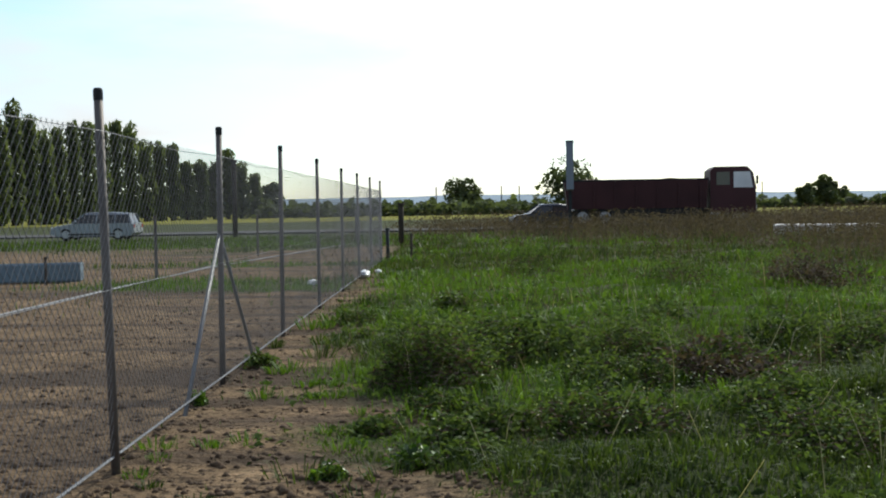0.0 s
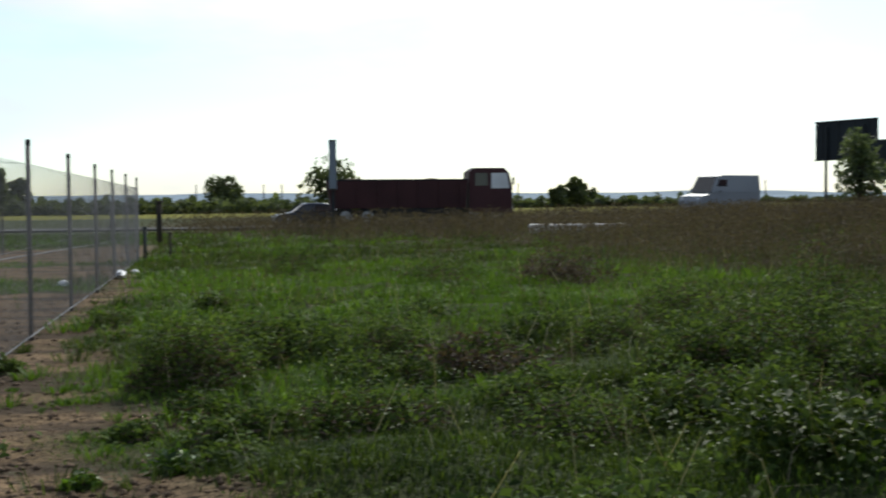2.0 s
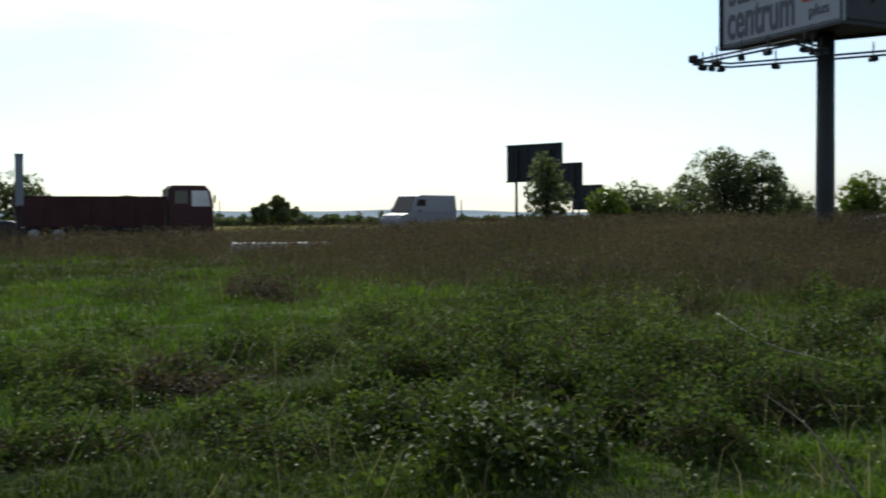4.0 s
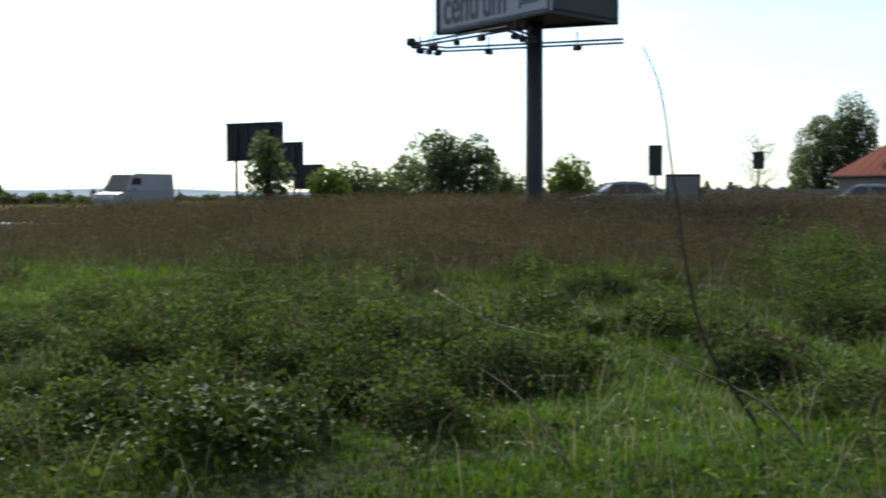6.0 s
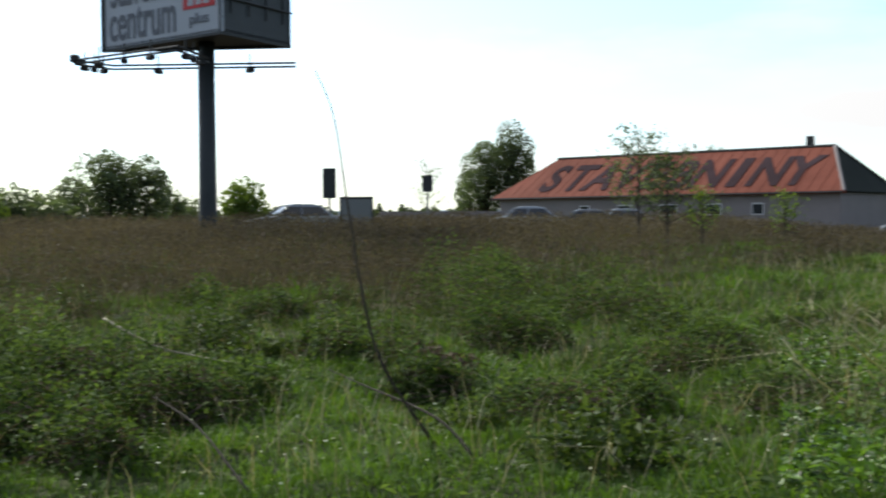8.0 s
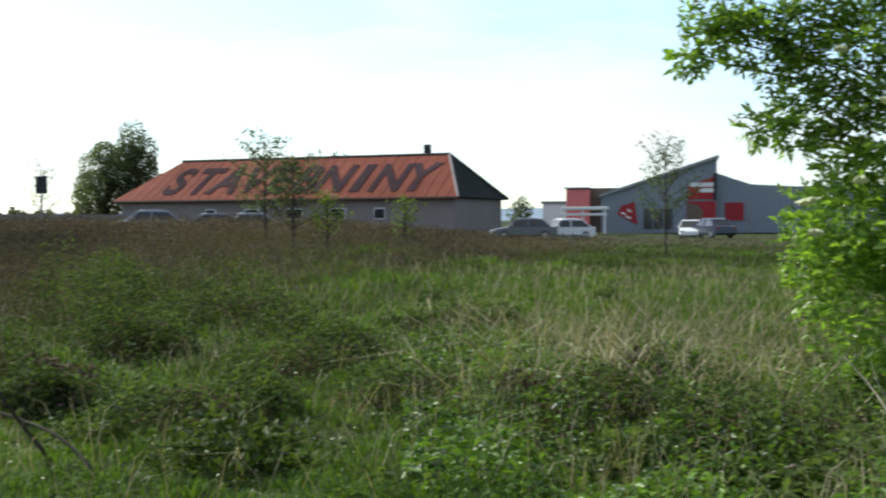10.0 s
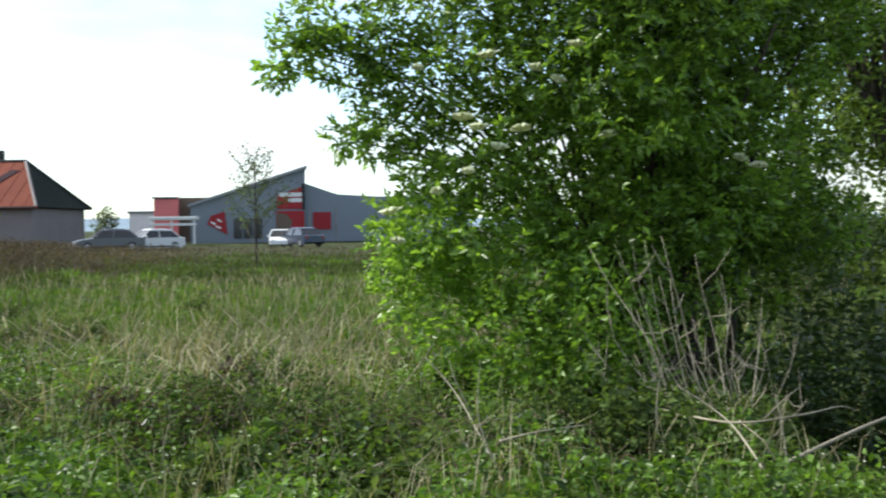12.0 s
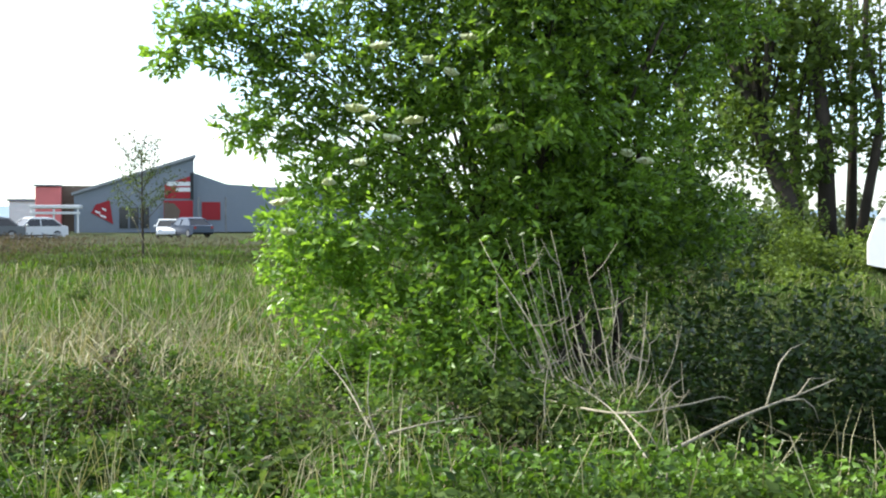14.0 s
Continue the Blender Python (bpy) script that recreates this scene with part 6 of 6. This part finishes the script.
for az, el, r in ((104.6, 10.2, 10.4), (101.5, 7.9, 9.95), (102.6, 7.3, 9.95), (97.8, 5.5, 9.9), (98.5, 5.0, 9.8), (100.7, 4.9, 9.8), (99.6, 4.0, 9.8), (96.4, 1.8, 9.85), (94.4, -0.7, 9.9), (111.4, 3.2, 10.7),
                  (112.3, 2.8, 10.7), (103.5, 9.0, 10.0), (99.0, 8.6, 10.0), (95.5, 8.0, 10.1), (107.5, 6.0, 10.3), (105.0, 4.5, 9.8), (98.0, 2.8, 9.7), (94.0, 0.8, 9.9)):
    r = r * 0.945 - 0.22
    o = at(az, r, EYE + r * math.tan(radians(el))) - Vector((EB.x, EB.y, EG))
    # a lumpy flat head
    wide, ph = random.uniform(0.05, 0.085), random.uniform(0, 6)
    tilt = Vector((random.uniform(-0.35, 0.1), random.uniform(-0.2, 0.3), 0))
    rings = []
    for q, lift in ((0.12, -0.022), (0.7, -0.012), (1.0, 0.0), (0.75, 0.012), (0.45, 0.018), (0.15, 0.02)):
        ring = []
        for j in range(18):
            a = j * math.pi / 9
            lump = 1 + (0.22 * math.sin(5 * a + ph) + 0.16 * math.sin(9 * a + 2 * ph + q * 9)) * min(1, q * 1.5)
            d = Vector((math.cos(a), math.sin(a), 0)) * wide * q * lump
            ring.append(o + d + Vector((0, 0, lift + d.dot(tilt) + 0.012 * math.sin(7 * a + q * 20) * (q > 0.1))))
        rings.append(ring)
    part("flower_head", Shape().loft(rings), PETAL_AND_GLINT, elder, "flat creamy white flower head")

# low shrubs and taller growth beside the elder
# The elder's shade on these shrubs is partly put into their leaf colour.
for az, r, w, h, n in ((113.6, 12.0, 2.0, 2.0, 1500), (115.9, 12.6, 1.8, 1.9, 1200), (118.3, 13.0, 2.0, 1.75, 1300), (120.9, 12.8, 1.9, 1.9, 1300), (123.6, 12.4, 2.0, 1.75, 1300), (126.0, 12.8, 2.0, 1.8, 1200)):
    clump(az, r, w, h, n, SHADED_SHRUB, "dark green broad-leaved shrub, darkened in colour for the bush's shade", 0.11, "low_shrub")
for az, r, w, h, n in ((97.5, 9.2, 1.2, 0.35, 1500), (104.0, 9.0, 1.3, 0.35, 1500),
                       (106.5, 7.3, 1.3, 0.30, 1500), (113.5, 7.2, 1.2, 0.28, 1300), (96.2, 6.6, 1.4, 0.25, 1500), (88.0, 6.9, 1.3, 0.25, 1400), (118.5, 7.4, 1.2, 0.25, 1300), (110.0, 8.4, 1.2, 0.3, 1300)):
    clump(az, r, w, h, n, ELDER if h > 0.7 else WEED, "leafy green undergrowth beside the elder bush", 0.085, "undergrowth")

for az, r, w, h in ((101.4, 8.9, 0.9, 1.2), (103.2, 8.7, 0.8, 1.55), (105.0, 8.8, 0.9, 1.25), (106.3, 9.0, 0.8, 1.7), (99.6, 8.8, 0.9, 0.8)):
    clump(az, r, w, h, 480, NETTLE, "tall leafy green shoots before the elder bush", 0.085, "leafy_shoots")

# ---- trees behind ----


def wood_tree(path, rad, label, crowns, n=1500, mat=WOOD_LEAF):
    o = at(path[0][0], path[0][1])
    g = ground_z(o.x, o.y)
    root = base_of("wood_tree", Matrix.Translation((o.x, o.y, g)), label, "tree")
    pts = [at(a, r, EYE + r * math.tan(radians(e)) - g) - Vector((o.x, o.y, 0)) for a, r, e in path]
    pts[0].z = -0.3
    k = len(pts)
    part("trunk", Shape().tube(pts, [rad * (1.15 - 0.75 * i / (k - 1)) for i in range(k)], 10), BARK, root, smooth=True)
    P = []
    for az, r, el, w in crowns:
        r = r + 1.6
        c = at(az, r, EYE + r * math.tan(radians(el)) - g) - Vector((o.x, o.y, 0))
        b = pts[min(k - 1, 2)]
        part("limb", Shape().tube([b, (b + c) / 2 + Vector((0, 0, 0.5)), c], [rad * 0.35, rad * 0.25, rad * 0.06], 6), BARK, root, smooth=True)
        P.append(puff(c, (w * 1.3, w * 1.3, w * 1.05), int(n * 0.42), 0.2))
    P = np.concatenate(P)
    part("crown", array_mesh("crown", *leaves(P, rng.uniform(0.15, 0.32, len(P)), flat=0.8, wide=0.55, level=0.5)), mat, root)


wood_tree([(119.6, 32, -1), (119.1, 32, 0.9), (117.9, 32, 3.85), (117.2, 32, 5.8), (116.4, 32, 7.9), (115.5, 32, 11), (114.6, 32, 15)], 0.25, "leaning rough-barked tree in leaf on a bank", ((114, 31, 10.5, 1.7), (117.5, 31, 9.8, 1.3), (115.5, 30, 13, 2.0), (116.3, 31, 6.5, 0.8), (117.3, 30, 4.2, 0.9), (118.5, 31, 7.0, 1.0), (115.4, 30, 4.8, 1.1), (118.8, 30, 10.5, 1.2), (119.6, 31, 8.6, 1.0), (117.0, 30, 8.4, 1.2), (112.5, 32, 16, 2.4), (116.5, 30, 17, 2.4), (118.5, 29, 14.5, 1.8)), 1300)
wood_tree([(121.0, 33, 0), (120.8, 33, 4), (120.3, 33, 8), (120.6, 33, 13)], 0.24, "upright rough-barked tree in leaf on a bank", ((119.0, 32, 8.0, 1.3), (119.6, 32, 5.6, 0.9), (121.8, 33, 8.6, 0.9), (121.9, 32, 4.6, 0.8), (120.0, 31, 3.2, 0.9), (120.6, 31, 10.2, 1.3), (121.6, 32, 6.6, 0.8), (119.2, 31, 2.2, 0.9), (120.5, 30, 16, 2.2), (122.5, 31, 15, 1.8)), 1000)
wood_tree([(122.3, 34, 0), (123.1, 34, 3), (123.3, 34, 5), (122.6, 34, 8), (122.6, 34, 13)], 0.14, "thin curved tree trunk on a bank", ((123.2, 34, 10.5, 1.3), (122.6, 33, 6.5, 0.7), (123.4, 33, 3.0, 0.6)), 500)
wood_tree([(122.0, 36, 0), (122.1, 36, 5), (121.8, 36, 12)], 0.16, "thin upright tree trunk on a bank", ((121.5, 36, 9.4, 0.9),), 500)
wood_tree([(119.6, 37, 0), (119.4, 37, 5), (119.0, 37, 12)], 0.2, "thin upright tree trunk on a bank", ((118.3, 37, 4.4, 1.2), (119.4, 37, 9.5, 1.2)), 600)
wood_tree([(114.6, 34, 0), (114.2, 34, 5), (113.0, 34, 12)], 0.25, "tree trunk half hidden by the elder", ((115.3, 34, 2.6, 1.6), (113.5, 34, 6, 1.5), (116.5, 34, 3.8, 1.0)), 800)
wood_tree([(126.5, 34, 0), (126.2, 34, 6), (126.8, 34, 13)], 0.3, "upright tree on a bank", ((125.6, 33, 9, 2.0), (128, 34, 11, 2.2)), 900)

# ---- dead branches before the elder ----
heap = base_of("dead_branches", Matrix.Translation(at(110.6, 8.3, ground_z(*at(110.6, 8.3)[:2]))), "bleached dead branches standing and lying in weeds", "branches")
hb = at(110.6, 8.3)
for k in range(32):
    u = random.uniform(-1, 1)
    az1 = 109.3 + 5.6 * u + random.uniform(-0.5, 0.5)
    z1 = (1.42 - 0.10 * max(0, az1 - 108) - 0.02 * max(0, 108 - az1)) * random.choice((1.0, 0.8, 0.65, 0.5, 0.4))
    r1 = random.uniform(7.7, 8.7)
    p0 = at(110.9 + 1.6 * u + random.uniform(-0.6, 0.6), 8.05 + random.uniform(-0.3, 0.3), 0.0) - hb
    p3 = at(az1, r1, z1) - hb
    side = p3 - p0
    side.z = 0
    bow = random.uniform(-0.25, 0.75)
    crook = Vector((random.uniform(-0.06, 0.06), random.uniform(-0.06, 0.06), 0))
    rr = random.uniform(0.0045, 0.0085)
    pts = []
    for i in range(8):
        s = i / 7
        p = p0 + side * (s + bow * s * (1 - s)) + crook * math.sin(s * 7 + k)
        p.z = z1 * (s * s * 0.35 + s * 0.65)
        pts.append(p)
    part("twig", Shape().tube(pts, [rr * (1 - 0.75 * i / 7) for i in range(8)], 5), DEADWOOD, heap, smooth=True)
    for j in range(random.randint(1, 3)):
        b = pts[random.randint(3, 6)]
        d = Vector((random.uniform(-0.2, 0.2), random.uniform(-0.22, 0.22), random.uniform(0.05, 0.28)))
        part("twig", Shape().tube([b, b + d * 0.5 + Vector((0, 0, -0.03)), b + d], [rr * 0.5, rr * 0.4, rr * 0.2], 4), DEADWOOD, heap)
stalk([(113.4, 6.05, 0.22), (117.2, 6.49, 0.36), (119.9, 7.00, 0.42), (121.4, 7.39, 0.46)], 0.011, "fallen_branch", "pale forked dead branch lying in weeds",
      arms=[[(118.2, 6.68, 0.39), (118.8, 6.8, 0.62), (119.3, 6.82, 0.70), (119.85, 6.85, 0.73)], [(118.9, 6.8, 0.4), (119.9, 6.9, 0.40), (120.4, 6.92, 0.35), (120.66, 6.95, 0.26)], [(119.7, 6.95, 0.42), (120.2, 7.05, 0.50), (120.8, 7.1, 0.50)]])
stalk([(106.3, 7.90, 0.30), (110.6, 6.80, 0.37), (114.0, 6.80, 0.42), (116.0, 7.2, 0.42), (116.7, 7.37, 0.37)], 0.009, "fallen_branch", "pale dead branch arching over weeds", arms=[[(112.5, 6.78, 0.40), (113.6, 6.9, 0.52), (114.2, 7.0, 0.56)], [(111.3, 6.8, 0.38), (112.5, 6.6, 0.30), (113.2, 6.5, 0.18)]])
stalk([(91.8, 6.28, 0.14), (96.9, 6.81, 0.28), (101.8, 7.54, 0.33)], 0.011, "fallen_branch", "pale dead branch lying across weeds")
stalk([(99.4, 6.15, 0.25), (101.5, 6.12, 0.31), (103.9, 6.28, 0.32)], 0.009, "fallen_branch", "thin dead branch lying across weeds")
stalk([(113.0, 5.56, 0.15), (110.9, 6.43, 0.31), (108.3, 6.56, 0.50)], 0.008, "dry_stalk", "thin pale stalk leaning over weeds")
stalk([(113.3, 5.7, 0.05), (113.5, 5.75, 0.30), (113.0, 5.8, 0.6)], 0.006, "dry_stalk", "thin pale stalk leaning over weeds")
stalk([(99.7, 5.95, 0.05), (98.4, 5.85, 0.40), (98.5, 5.88, 0.72)], 0.006, "dry_stalk", "thin pale stalk standing in weeds")
stalk([(99.7, 5.89, 0.05), (97.4, 7.16, 0.32), (95.7, 7.48, 0.55)], 0.008, "dry_stalk", "thin pale stalk leaning over weeds", arms=[[(98.2, 6.7, 0.25), (97.2, 6.7, 0.5), (96.9, 6.7, 0.62)]])
stalk([(94.2, 9.6, 0.1), (96.0, 9.5, 0.5), (97.0, 9.4, 0.95)], 0.009, "dry_stalk", "thin grey stalk before the elder bush")
stalk([(107.5, 6.9, 0.0), (107.3, 6.9, 0.35), (107.6, 6.9, 0.62)], 0.009, "dry_stalk", "thin grey stalk before the elder bush")
for az, r, h in ((82.5, 12, 0.5), (84.5, 13, 0.6), (86.2, 11.5, 0.75), (87.6, 13, 0.7), (88.4, 11, 0.9), (89.6, 12.5, 0.85), (90.6, 12, 0.6), (80.0, 13, 0.5), (83.5, 10, 0.45), (86.9, 10.2, 0.55), (90.0, 15, 1.2), (77.0, 12, 0.5)):
    for j in range(6):
        az2 = az + random.uniform(-4.0, 4.0)
        stalk([(az, r, 0.0), ((az + az2) / 2, r, h * 0.55), (az2, r + random.uniform(-0.5, 0.5), h * random.uniform(0.7, 1.4))], random.uniform(0.006, 0.011), "dry_stalk", "bleached dry stalk in tall meadow grass", mat=STRAW)
# leafy undergrowth on the bank below the trees
for az, r, w, h in ((115.2, 26, 3.2, 2.4), (113.4, 24, 2.8, 2.2), (117.2, 28.5, 2.4, 1.3)):
    clump(az, r, w, h, 1700, SHADED_SHRUB, "dark leafy undergrowth at the foot of the trees", 0.14, "undergrowth")
for az, r, w, h in ((119.5, 27, 2.4, 0.9), (121.5, 27, 2.4, 0.8), (117.5, 25, 2.2, 0.6), (120.5, 23.5, 2.2, 0.5), (119.0, 31, 2.2, 1.2)):
    clump(az, r, w, h, 1500, LIME_LEAF, "sunlit pale green undergrowth on the bank", 0.13, "undergrowth")
